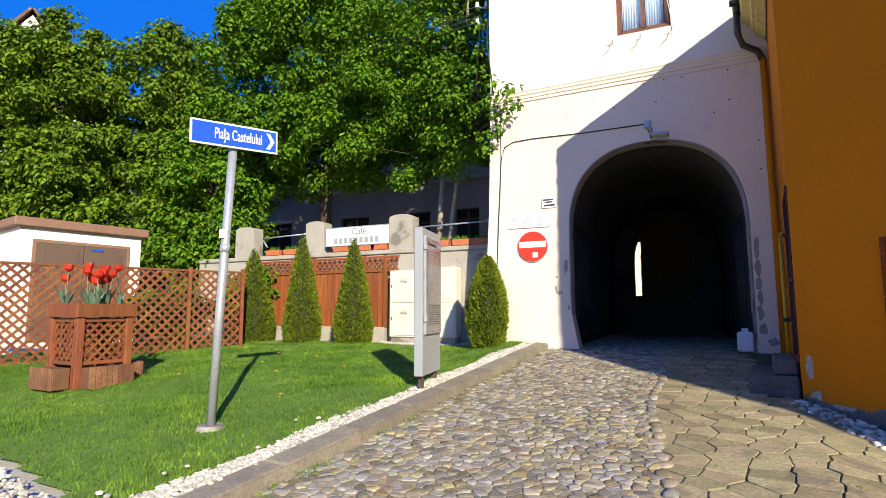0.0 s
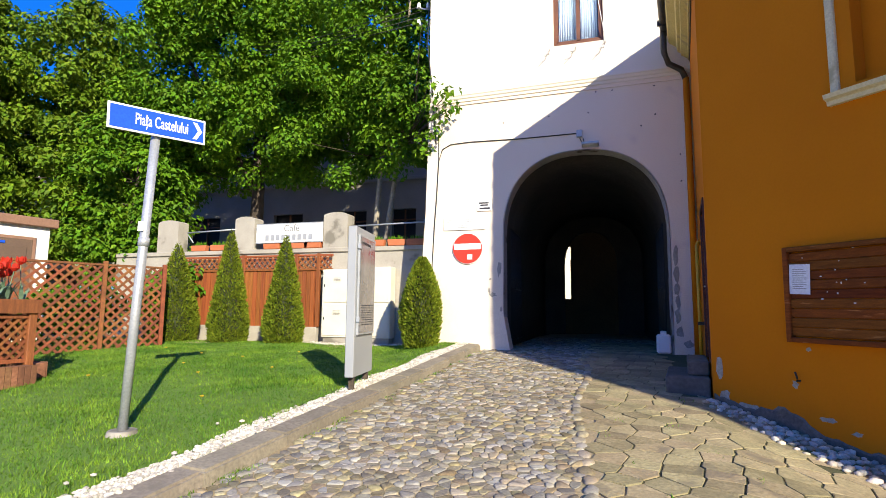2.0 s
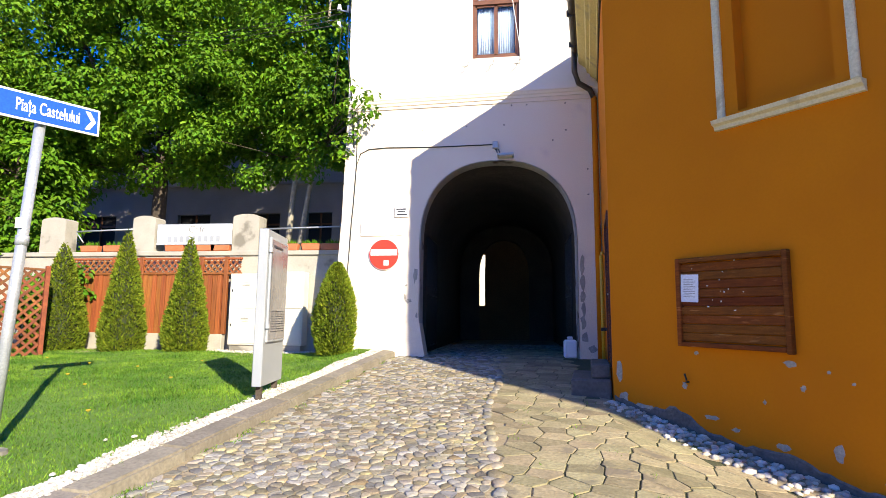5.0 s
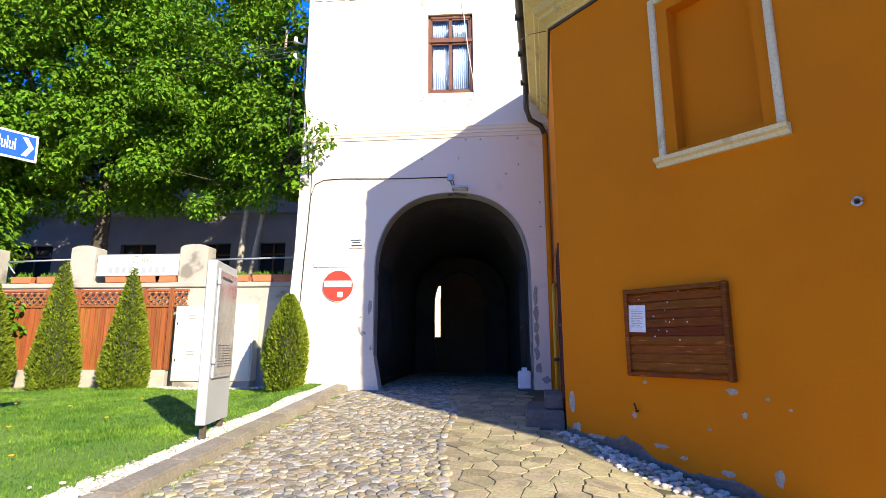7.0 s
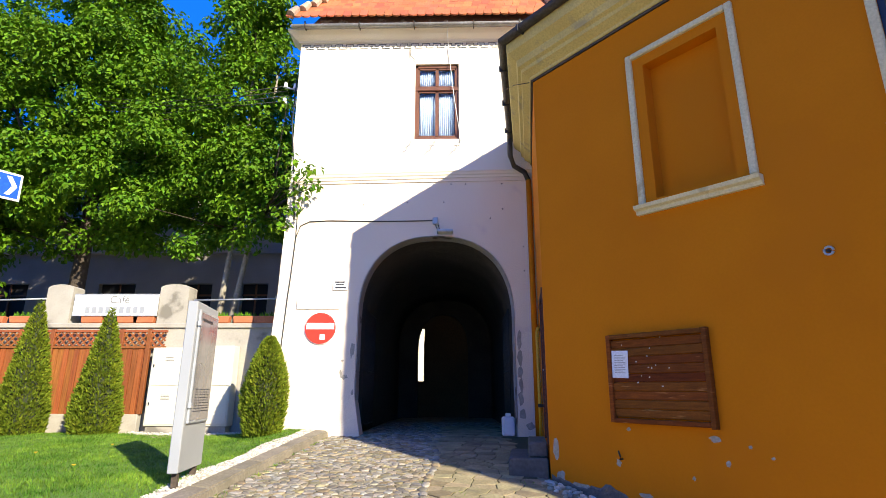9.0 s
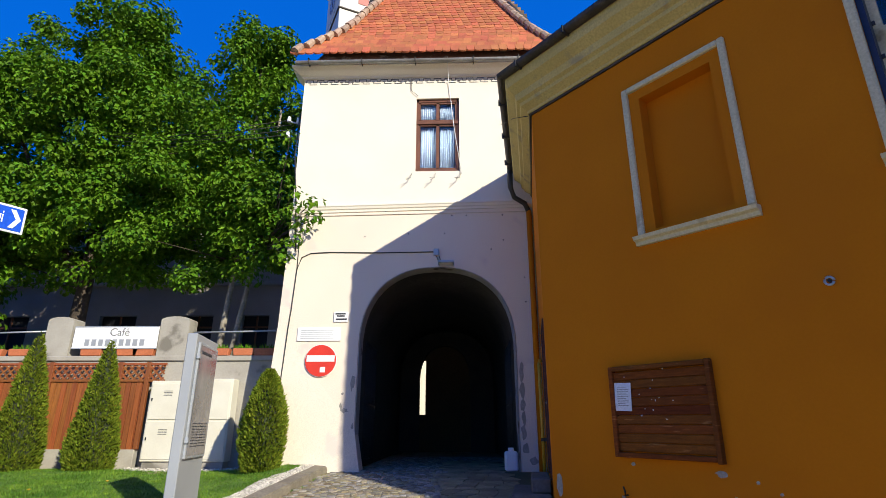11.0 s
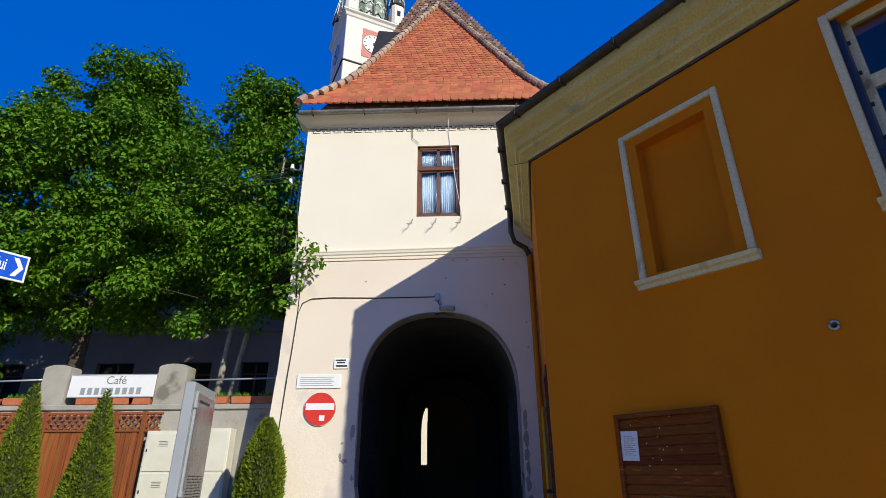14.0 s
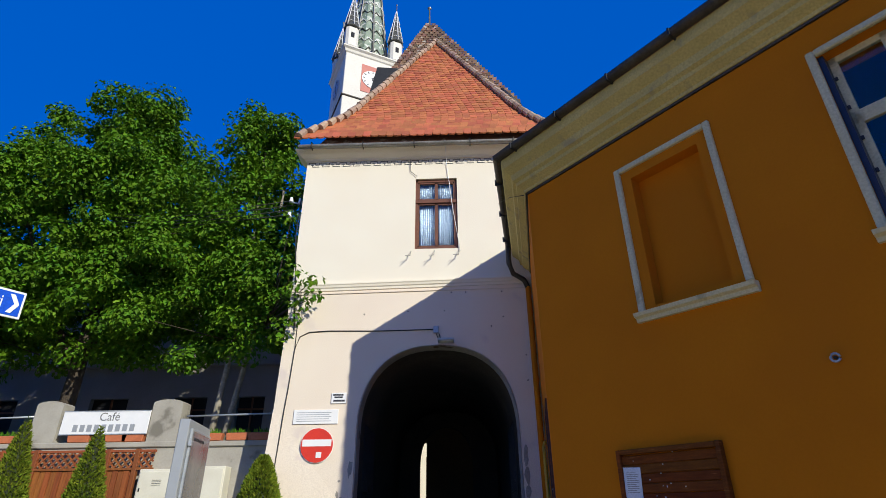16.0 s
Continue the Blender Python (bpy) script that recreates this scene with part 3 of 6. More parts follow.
# hooks below the window
for x in (-0.56, -0.05, 0.48):
    tube("iron_hook", M_ZINC, tower, [(x, 0.0, 5.93), (x, -0.06, 5.90), (x - 0.01, -0.10, 5.80), (x - 0.09, -0.18, 5.70)], 0.007, 6)
    tube("iron_hook", M_ZINC, tower, [(x, -0.10, 5.78), (x - 0.12, -0.14, 5.76)], 0.006, 6)

# passage behind the arch
bm = bmesh.new()
pp = arch_points(1.66, 2.2, 1.78)
rows = [[bm.verts.new((x, y, z)) for x, z in pp] for y in (0.352, 3.0, 6.0, 8.0)]
for a, b in zip(rows, rows[1:]):
    for i in range(len(pp) - 1):
        bm.faces.new((a[i], b[i], b[i + 1], a[i + 1]))
vault = part("passage_vault", bm, M_TUNNEL, tower, "plastered passage vault with its shade put into the colour", smooth=True)
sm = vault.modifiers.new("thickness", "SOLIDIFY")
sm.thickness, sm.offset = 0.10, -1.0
ip = [(x - 0.07, z) for x, z in arch_points(0.85, 2.15, 1.25)]
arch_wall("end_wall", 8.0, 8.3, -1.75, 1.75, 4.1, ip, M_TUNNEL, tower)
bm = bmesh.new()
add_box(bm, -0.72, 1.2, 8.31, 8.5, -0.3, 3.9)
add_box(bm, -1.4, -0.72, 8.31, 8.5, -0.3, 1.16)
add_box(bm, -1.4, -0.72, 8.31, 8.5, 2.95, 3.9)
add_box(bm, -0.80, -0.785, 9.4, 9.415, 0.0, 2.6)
part("turning_wall", bm, M_BROWNWALL, tower, "brown wall where the passage turns, dimness put into its colour")
tagged(box("wall_court", M_CREAM, None, -5.0, 3.0, 13.0, 13.3, -0.2, 7.0), "sunlit cream courtyard wall beyond the passage", "wall", kind="structure")
# iron gate leaf folded against the passage side
gate = thing("iron_gate", "black iron gate leaves folded back inside the passage", "gate", pose(0, 0, 0))
for sx in (-1.46, 1.46):
    for k in range(11):
        y = 0.6 + 0.13 * k
        tube("bar_upright", M_IRON, gate, [(sx, y, 0.05), (sx, y, 2.42)], 0.012, 6)
    for z in (0.15, 1.2, 2.42):
        tube("cross_rail", M_IRON, gate, [(sx, 0.55, z), (sx, 1.95, z)], 0.016, 6)
    for y in (0.75, 1.1, 1.45, 1.8):
        tube("scroll", M_IRON, gate, [(sx, y - 0.14, 1.2), (sx, y - 0.1, 1.34), (sx, y, 1.4), (sx, y + 0.1, 1.34), (sx, y + 0.14, 1.2)], 0.008, 5)

# roof: front hip face
E_Z, E_Y, E_L, E_R, APEX = 8.60, -0.38, TL + 0.36, TR + 0.6, (-0.12, 3.2, 15.63)
roof = thing("tower_roof", "steep hipped roof of red clay beaver-tail tiles", "roof")
slant = Vector((0, APEX[1] - E_Y, APEX[2] - E_Z))
s_len = slant.length
s_up = slant.normalized()
s_n = Vector((0, -s_up.z, s_up.y))
bm = bmesh.new()
RB = 9.0
pts3 = [(E_L, E_Y, E_Z), (E_R, E_Y, E_Z), APEX, (E_L, RB, E_Z), (E_R, RB, E_Z), (APEX[0], RB, APEX[2])]
v = [bm.verts.new(p) for p in pts3]
for q in ((0, 1, 2), (0, 2, 5, 3), (1, 4, 5, 2), (3, 5, 4), (0, 3, 4, 1)):
    bm.faces.new([v[i] for i in q])
part("roof_body", bm, M_OLDTILE, roof, "roof boarding under the tiles")


def tile_mesh():
    w, l, t = 0.087, 0.30, 0.034
    out = [(-w, l), (w, l), (w, 0.06), (w * 0.7, 0.018), (0, 0.0), (-w * 0.7, 0.018), (-w, 0.06)]
    V = [(x, y, 0.0) for x, y in out] + [(x, y, t) for x, y in out]
    n = len(out)
    F = [tuple(range(n, 2 * n))] + [(i, (i + 1) % n, n + (i + 1) % n, n + i) for i in range(n)]
    return V, F


TV, TF = tile_mesh()
tile_me = bpy.data.meshes.new("roof_tile")
tile_me.from_pydata(TV, [], TF)
tile_me.materials.append(M_TILE)
STEP, placed = 0.165, 0
JV, JF = [], []
r = 0
basis = Matrix((Vector((1, 0, 0)), s_up, s_n)).transposed().to_4x4()
while r * STEP < s_len - 0.1:
    d = r * STEP
    f = d / s_len
    x0, x1 = E_L + (APEX[0] - E_L) * f, E_R + (APEX[0] - E_R) * f
    fl = max(0, 1 - d / 1.8) ** 2
    kick = 0.12 * fl
    x0, x1 = x0 - 0.50 * fl, x1 + 0.15 * fl
    x = x0 + (0.09 if r % 2 else 0.0)
    while x < x1:
        p = Vector((x, E_Y, E_Z)) + s_up * (d - 0.03 + random.uniform(-0.012, 0.012)) + s_n * (0.032 + kick)
        m = Matrix.Translation(p) @ basis @ pose(0, 0, 0, -4.6 + random.uniform(-1.0, 1.0), random.uniform(-0.8, 0.8), random.uniform(-1.2, 1.2))
        if placed < 300 and r < 12:
            ob = new("roof_tile", tile_me)
            ob.parent, ob.matrix_basis = roof, m
            placed += 1
        else:
            b0 = len(JV)
            JV += [m @ Vector(q) for q in TV]
            JF += [tuple(i + b0 for i in q) for q in TF]
        x += 0.18
    r += 1
tagged(mesh("tile_rows", JV, JF, M_TILEJ, roof), kind="stuff")
for a in ((E_L, E_Y, E_Z), (E_R, E_Y, E_Z)):
    a, b = Vector(a), Vector(APEX)
    n = int((b - a).length / 0.26)
    hv, hf = tube_geo([(0, 0, 0), (0, 0, 0.30)], [0.10, 0.075], 8)
    hm = bpy.data.meshes.new("hip_tile")
    hm.from_pydata(hv, [], hf)
    hm.materials.append(M_RIDGE)
    q = (b - a).to_track_quat("Z", "Y").to_matrix().to_4x4()
    for i in range(n):
        ob = new("hip_tile", hm)
        ob.parent = roof
        fl = max(0, 1 - i / n * s_len / 1.8) ** 2
        ob.matrix_basis = Matrix.Translation(a + (b - a) * (i / n) + Vector(((-0.47 if a.x < 0 else 0.15) * fl, -0.06 - 0.10 * fl, 0.09 + 0.04 * fl + random.uniform(-0.015, 0.02)))) @ q @ pose(0, 0, 0, 0, 0, random.uniform(-3, 3))
# taller old roof behind
old_roof = thing("old_roof", "taller mossy old tiled roof behind the gate tower roof", "roof")
OV, OF = [], []
R2 = [(-2.75, 5.2, 14.9), (2.85, 5.2, 14.55), (-0.56, 6.6, 20.6), (-2.75, 13, 14.9), (2.85, 13, 14.55), (-0.56, 12.5, 20.6)]
bm = bmesh.new()
v = [bm.verts.new(p) for p in R2]
for q in ((0, 1, 2), (0, 2, 5, 3), (1, 4, 5, 2), (3, 5, 4), (0, 3, 4, 1)):
    bm.faces.new([v[i] for i in q])
part("roof_body", bm, M_OLDTILE, old_roof)
A, B, C = (Vector(p) for p in R2[:3])
nrm = (B - A).cross(C - A).normalized()
upv = nrm.cross((B - A).normalized())
L = (C - (A + B) / 2).length
OV, OF = [], []
for r in range(int(L / 0.18)):
    f = r * 0.18 / L
    a, b = A.lerp(C, f), B.lerp(C, f)
    n = max(1, int((b - a).length / 0.2))
    for i in range(n + 1):
        m = Matrix.Translation(a.lerp(b, i / n) + nrm * 0.03) @ Matrix((Vector((1, 0, 0)), upv, nrm)).transposed().to_4x4() @ pose(0, 0, 0, -4 + random.uniform(-2, 2), 0, random.uniform(-3, 3))
        b0 = len(OV)
        OV += [m @ Vector(q) for q in TV]
        OF += [tuple(k + b0 for k in q) for q in TF]
tagged(mesh("tile_rows", OV, OF, M_OLDTILE, old_roof), kind="stuff")
for a, b in ((R2[0], R2[2]), (R2[1], R2[2])):
    tube("eave_edge", M_BLACK, old_roof, [Vector(a) + Vector((0, -0.05, -0.15)), Vector(a).lerp(Vector(b), 0.16) + Vector((0, -0.05, -0.05))], [0.16, 0.08], 6)
bm = bmesh.new()
lo = [bm.verts.new(p) for p in ((-2.85, 5.0, 14.6), (-2.5, 5.0, 16.46), (-1.52, 5.0, 16.33), (-1.7, 5.0, 15.2))]
hi = [bm.verts.new((q.co.x + 0.2, 6.2, q.co.z + 0.1)) for q in lo]
bm.faces.new(lo)
bm.faces.new(hi[::-1])
for k in range(4):
    bm.faces.new((lo[k], hi[k], hi[(k + 1) % 4], lo[(k + 1) % 4]))
part("dark_eave", bm, M_BLACK, old_roof, "dark boarded underside of the old eave")
tube("finial", M_ZINC, old_roof, [(-0.56, 6.6, 20.5), (-0.56, 6.6, 21.55), (-0.56, 6.6, 21.6)], [0.05, 0.03, 0.10], 8)
box("support_wall", M_CREAM, old_roof, -2.4, 2.5, 7.4, 12.8, 8.0, 14.8)

# fittings on the facade
box_ob = box("junction_box", M_GALV, None, -0.078, 0.032, -0.06, -0.002, 4.068, 4.208, 0.008)
tagged(box_ob, "small grey junction box on the facade above the arch", "junction box")
lamp = thing("wall_lamp", "flat grey floodlight mounted over the arch", "lamp", pose(0.18, 0, 3.86))
box("housing", M_GALV, lamp, -0.16, 0.16, -0.30, -0.06, -0.02, 0.03, 0.01)
box("lens", M_WHITE, lamp, -0.13, 0.13, -0.27, -0.09, -0.03, -0.021)
tube("bracket_arm", M_BLACK, lamp, [(-0.14, -0.002, 0.2), (-0.10, -0.06, 0.03)], 0.008)
tube("bracket_arm", M_BLACK, lamp, [(-0.20, -0.002, 0.2), (-0.13, -0.06, 0.03)], 0.008)
cable = thing("facade_cable", "dark cable run across the facade to the junction box", "cable")
tube("run", M_BLACK, cable, [(-0.06, -0.012, 4.15), (-1.2, -0.012, 4.14), (-2.2, -0.012, 4.16), (-2.6, -0.012, 4.14), (-2.78, -0.012, 4.05), (-2.86, -0.012, 3.8), (-2.90, -0.012, 3.0), (-2.93, -0.012, 2.6), (-2.98, -0.03, 1.5), (-3.0, -0.07, 0.4)], 0.011, 6)
tube("run", M_BLACK, cable, [(-2.86, -0.012, 3.8), (-2.86, -0.012, 5.1)], 0.007, 6)
sign = thing("no_entry_sign", "round red no-entry sign with white bar on the facade", "road sign", pose(-2.235, -0.03, 1.965))
bm = bmesh.new()
bmesh.ops.create_cone(bm, cap_ends=True, segments=40, radius1=0.30, radius2=0.30, depth=0.015, matrix=pose(0, 0, 0, 90))
part("disc", bm, M_RED, sign)
bm = bmesh.new()
bmesh.ops.create_cone(bm, cap_ends=True, segments=40, radius1=0.31, radius2=0.31, depth=0.006, matrix=pose(0, 0.004, 0, 90))
part("rim", bm, M_WHITE, sign)
box("white_bar", M_WHITE, sign, -0.27, 0.27, -0.012, -0.0085, -0.02, 0.10)
box("sticker", M_WHITE, sign, 0.0, 0.10, -0.012, -0.0085, -0.22, -0.12)


def plate(name, label, x0, x1, z0, z1, rows, ink=M_INK):
    ob = thing(name, label, "plate", pose((x0 + x1) / 2, -0.005, (z0 + z1) / 2))
    w, h = (x1 - x0) / 2, (z1 - z0) / 2
    box("panel", M_WHITE, ob, -w, w, -0.02, 0.0, -h, h, 0.003)
    for z, a, b, t in rows:
        box("text_line", ink, ob, w * a, w * b, -0.0225, -0.0205, h * z - t / 2, h * z + t / 2)
    return ob


wire = thing("lightning_wire", "thin pale wire running down the tower beside the window", "wire")
tube("run", M_WHITE, wire, [(0.22, -0.40, 8.63), (0.24, -0.03, 8.2), (0.36, -0.03, 7.0), (0.51, -0.03, 5.9)], 0.008, 5)
tube("run", M_BLACK, wire, [(-0.62, -0.03, 8.35), (-0.60, -0.03, 8.0), (-0.45, -0.03, 7.86)], 0.006, 5)


def flake(x, z, w, h, seed, material, name="plaster_flake"):
    r = random.Random(seed)
    n = 10
    V = [(x, -0.006, z)] + [(x + w / 2 * r.uniform(0.5, 1.2) * math.cos(2 * math.pi * k / n), -0.004, z + h / 2 * r.uniform(0.5, 1.2) * math.sin(2 * math.pi * k / n)) for k in range(n)]
    ob = mesh(name, V, [(0, 1 + k, 1 + (k + 1) % n) for k in range(n)], material, tower, "grey bare patch in the plaster")
    ob.modifiers.new("thickness", "SOLIDIFY").thickness = 0.004


for k, (x, z, w, h) in enumerate(((-1.80, 1.12, 0.05, 0.16), (-1.72, 1.05, 0.16, 0.10), (-1.85, 0.80, 0.05, 0.14), (-1.78, 1.35, 0.06, 0.05), (-1.60, 1.55, 0.10, 0.35), (-1.57, 0.55, 0.08, 0.5),
                                  (1.60, 1.75, 0.10, 0.36), (1.60, 1.42, 0.11, 0.34), (1.60, 1.15, 0.12, 0.30), (1.61, 0.92, 0.12, 0.28), (1.60, 0.66, 0.13, 0.34), (1.63, 0.38, 0.13, 0.24), (1.75, 0.18, 0.22, 0.16))):
    flake(x, z, w, h, 30 + k, M_MORTAR)
for k, (x, z) in enumerate(((0.15, 4.55), (0.6, 4.95), (1.35, 4.95), (1.35, 4.4), (1.1, 4.2), (-0.6, 4.55), (-1.5, 4.5), (1.75, 3.6), (1.75, 3.1), (0.3, 4.95))):
    flake(x, z, 0.035, 0.035, 60 + k, M_INK, "bolt_hole")
plate("garage_plate", "small white notice plate with dark text lines", -2.035, -1.747, 2.716, 2.916, ((0.6, -0.8, 0.6, 0.03), (0.15, -0.6, 0.5, 0.03), (-0.5, -0.7, 0.8, 0.035)))
plate("memorial_plaque", "white wall plaque with rows of faint text", -2.73, -1.88, 2.345, 2.605, tuple((0.6 - 0.3 * k, -0.85, 0.7 - 0.1 * (k % 2), 0.010) for k in range(5)), M_ALU)


# ---- ochre house ----
HOUSE = pose(1.57, -3.22, 0, 0, 0, -51.0)
house = thing("ochre_house", "ochre plastered house with pale trim and moulded eaves", "house", HOUSE)
NICHE = (1.635, 2.785, 2.83, 4.745)
RECESS = (1.77, 2.66, 2.90, 4.62)
SASH = (3.995, 5.10, 2.89, 4.855)
WALL_TOP = 5.57


def wall_with_holes(name, x0, x1, z0, z1, y0, y1, holes, material, parent):
    xs = sorted({x0, x1, *[h[0] for h in holes], *[h[1] for h in holes]})
    zs = sorted({z0, z1, *[h[2] for h in holes], *[h[3] for h in holes]})
    bm = bmesh.new()
    solid = lambda i, j: 0 <= i < len(xs) - 1 and 0 <= j < len(zs) - 1 and not any(h[0] <= (xs[i] + xs[i + 1]) / 2 <= h[1] and h[2] <= (zs[j] + zs[j + 1]) / 2 <= h[3] for h in holes)
    quad = lambda *p: bm.faces.new([bm.verts.new(q) for q in p])
    for i in range(len(xs) - 1):
        for j in range(len(zs) - 1):
            if not solid(i, j):
                continue
            a, b, c, d = xs[i], xs[i + 1], zs[j], zs[j + 1]
            quad((a, y0, c), (b, y0, c), (b, y0, d), (a, y0, d))
            quad((a, y1, c), (a, y1, d), (b, y1, d), (b, y1, c))
            if not solid(i - 1, j):
                quad((a, y0, c), (a, y0, d), (a, y1, d), (a, y1, c))
            if not solid(i + 1, j):
                quad((b, y0, c), (b, y1, c), (b, y1, d), (b, y0, d))
            if not solid(i, j - 1):
                quad((a, y0, c), (a, y1, c), (b, y1, c), (b, y0, c))
            if not solid(i, j + 1):
                quad((a, y0, d), (b, y0, d), (b, y1, d), (a, y1, d))
    bmesh.ops.remove_doubles(bm, verts=bm.verts, dist=1e-4)
    return part(name, bm, material, parent)


wall_with_holes("front_wall", 0.0, 16.0, -2.0, WALL_TOP, 0.0, 0.45, [RECESS, SASH], M_YELLOW, house)
box("niche_back", M_YELLOW, house, RECESS[0] - 0.02, RECESS[1] + 0.02, 0.17, 0.40, RECESS[2] - 0.02, RECESS[3] + 0.02)
# side wall between the house corner and the tower, with the door
side = thing("ochre_side_wall", "ochre side wall of the house with a dark red door", "wall")
SD = Vector((1.98 - 1.57, -0.002 + 3.22, 0))
SL = SD.length
SM = pose(1.57, -3.22, 0, 0, 0, math.degrees(math.atan2(SD.y, SD.x)))
side.matrix_basis = SM
wall_with_holes("wall_face", 0.0, SL, -0.8, WALL_TOP, -0.40, 0.0, [(0.25, 1.25, 0.12, 2.12)], M_YELLOW, side)
door = box("door_leaf", M_DOOR, side, 0.25, 1.25, -0.12, -0.06, 0.12, 2.12, 0.01, label="dark red wooden door")
for z0, z1 in ((0.25, 0.95), (1.1, 2.0)):
    for a, b in ((0.33, 0.70), (0.80, 1.17)):
        box("door_panel", M_DOOR, door, a, b, -0.06, -0.045, z0, z1, 0.006)
box("handle_plate", M_GALV, door, 1.13, 1.17, -0.06, -0.052, 0.95, 1.2, 0.003)
tube("handle", M_GALV, door, [(1.15, -0.05, 1.1), (1.15, 0.0, 1.1), (1.05, 0.0, 1.09)], 0.01)
box("notice", M_PAPER, door, 0.55, 0.75, -0.058, -0.054, 1.3, 1.55)
box("door_frame", M_DOOR, side, 0.19, 0.25, -0.13, 0.02, 0.12, 2.18)
box("door_frame", M_DOOR, side, 1.25, 1.31, -0.13, 0.02, 0.12, 2.18)
box("door_frame", M_DOOR, side, 0.25, 1.25, -0.13, 0.02, 2.12, 2.18)
# gas pipe
gas = thing("gas_pipe", "yellow painted gas pipe rising by the door", "pipe", SM)
tube("riser", M_GAS, gas, [(1.55, 0.07, -0.25), (1.55, 0.07, 1.72)], 0.025)
tube("bend", M_GAS, gas, [(1.55, 0.07, 1.72), (1.62, 0.05, 1.78), (1.9, 0.0, 1.78)], 0.025)
box("meter_clip", M_BLACK, gas, 1.50, 1.60, 0.0, 0.1, 0.55, 0.6)
# rainwater pipe, painted ochre, from the side gutter down beside the tower
pipe = thing("downpipe", "rainwater downpipe painted ochre beside the gate facade", "pipe", SM)
tube("upper_elbow", M_DARKZINC, pipe, [(SL - 0.30, 0.43, 5.88), (SL - 0.28, 0.43, 5.48), (SL - 0.20, 0.36, 5.28), (SL - 0.12, 0.15, 5.16), (SL - 0.10, 0.08, 4.98)], 0.055, 10)
tube("shaft", M_YELLOW, pipe, [(SL - 0.10, 0.08, 5.0), (SL - 0.10, 0.08, -0.05)], 0.055, 10)
# moulded eaves round the corner
prof = [(0.0, 0.05), (0.05, 0.05), (0.06, 0.09), (0.16, 0.16), (0.17, 0.21), (0.22, 0.24), (0.24, 0.34), (0.36, 0.44), (0.38, 0.50), (0.38, 0.60), (0.0, 0.62)]
hx = Vector((math.cos(radians(-51)), math.sin(radians(-51)), 0))
n1 = Vector((-0.777, -0.629, 0))
sd = SD.normalized()
n2 = Vector((-sd.y, sd.x, 0))
mit = (n1 + n2) / (1 + n1.dot(n2))
C1 = Vector((1.57, -3.22, 0))
FARP, ENDP = C1 + hx * 16, C1 + SD
CZ = 5.25
ep = [(FARP.x, FARP.y, CZ, n1.x, n1.y), (C1.x, C1.y, CZ, mit.x, mit.y), (ENDP.x, ENDP.y - 0.16, CZ, n2.x, n2.y)]
eaves = thing("house_eaves", "moulded pale ochre eaves cornice with dark gutter", "eaves")
extrude_profile("cornice", M_CORNICE, eaves, prof, ep)
extrude_profile("dark_joint", M_DARKZINC, eaves, [(0.0, 0.02), (0.03, 0.02), (0.035, 0.048), (0.0, 0.048)], ep)
gut = [(0.43 + 0.075 * math.sin(w), 0.66 - 0.075 * math.cos(w)) for w in np.linspace(-1.75, 1.75, 10)] + [(0.43 + 0.062 * math.sin(w), 0.66 - 0.062 * math.cos(w)) for w in np.linspace(1.75, -1.75, 10)]
extrude_profile("gutter", M_DARKZINC, eaves, gut, ep, "dark weathered half-round gutter")
for k in range(11):
    p = C1 + hx * (0.2 + 0.9 * k) + n1 * 0.43
    box("bracket", M_BLACK, eaves, -0.012, 0.012, -0.09, 0.09, -0.09, 0.02, 0, pose(p.x, p.y, CZ + 0.66, 0, 0, -51))
for k in range(3):
    p = C1 + SD * (0.15 + 0.33 * k) + n2 * 0.43
    box("bracket", M_BLACK, eaves, -0.012, 0.012, -0.09, 0.09, -0.09, 0.02, 0, pose(p.x, p.y, CZ + 0.66, 0, 0, math.degrees(math.atan2(SD.y, SD.x))))
# roof of the house
rz = CZ + 0.64
o1, o2 = C1 + mit * 0.42, FARP + n1 * 0.42
o3 = Vector((ENDP.x, -0.17, 0)) + n2 * 0.42
i1 = C1 + hx * 4.2 - n1 * 3.4
i2 = FARP - n1 * 3.4
bk = Vector((6.0, -0.17, 0))
bm = bmesh.new()
vv = [bm.verts.new((p.x, p.y, z)) for p, z in ((o1, rz), (o2, rz), (i2, rz + 2.4), (i1, rz + 2.4), (o3, rz), (bk, rz + 1.4))]
bm.faces.new((vv[0], vv[1], vv[2], vv[3]))
bm.faces.new((vv[0], vv[3], vv[5], vv[4]))
bm.faces.new((vv[3], vv[2], vv[5]))
hr = part("house_roof", bm, M_TILEJ)
tagged(hr, "low red tiled roof of the ochre house", "roof")
sm = hr.modifiers.new("thickness", "SOLIDIFY")
sm.thickness, sm.offset = 0.08, 1.0


def moulded_frame(name, hole, parent, open_window):
    a, b, c, d = hole
    fr = thing(name, "pale moulded plaster frame round a blind ochre niche" if not open_window else "white framed window with dark blue sashes", "window", HOUSE)
    for q in ((a - 0.075, a, c, d + 0.075), (b, b + 0.075, c, d + 0.075), (a, b, d, d + 0.075)):
        box("frame_side", M_TRIM, fr, q[0], q[1], -0.045, 0.02, q[2], q[3], 0.012)
    prof = [(0.0, -0.10), (0.05, -0.10), (0.06, -0.06), (0.10, -0.04), (0.115, 0.0), (0.0, 0.012)]
    extrude_profile("sill", M_TRIM, fr, prof, [(a - 0.105, 0.002, c + 0.01, 0, -1), (b + 0.105, 0.002, c - 0.03, 0, -1)])
    return fr


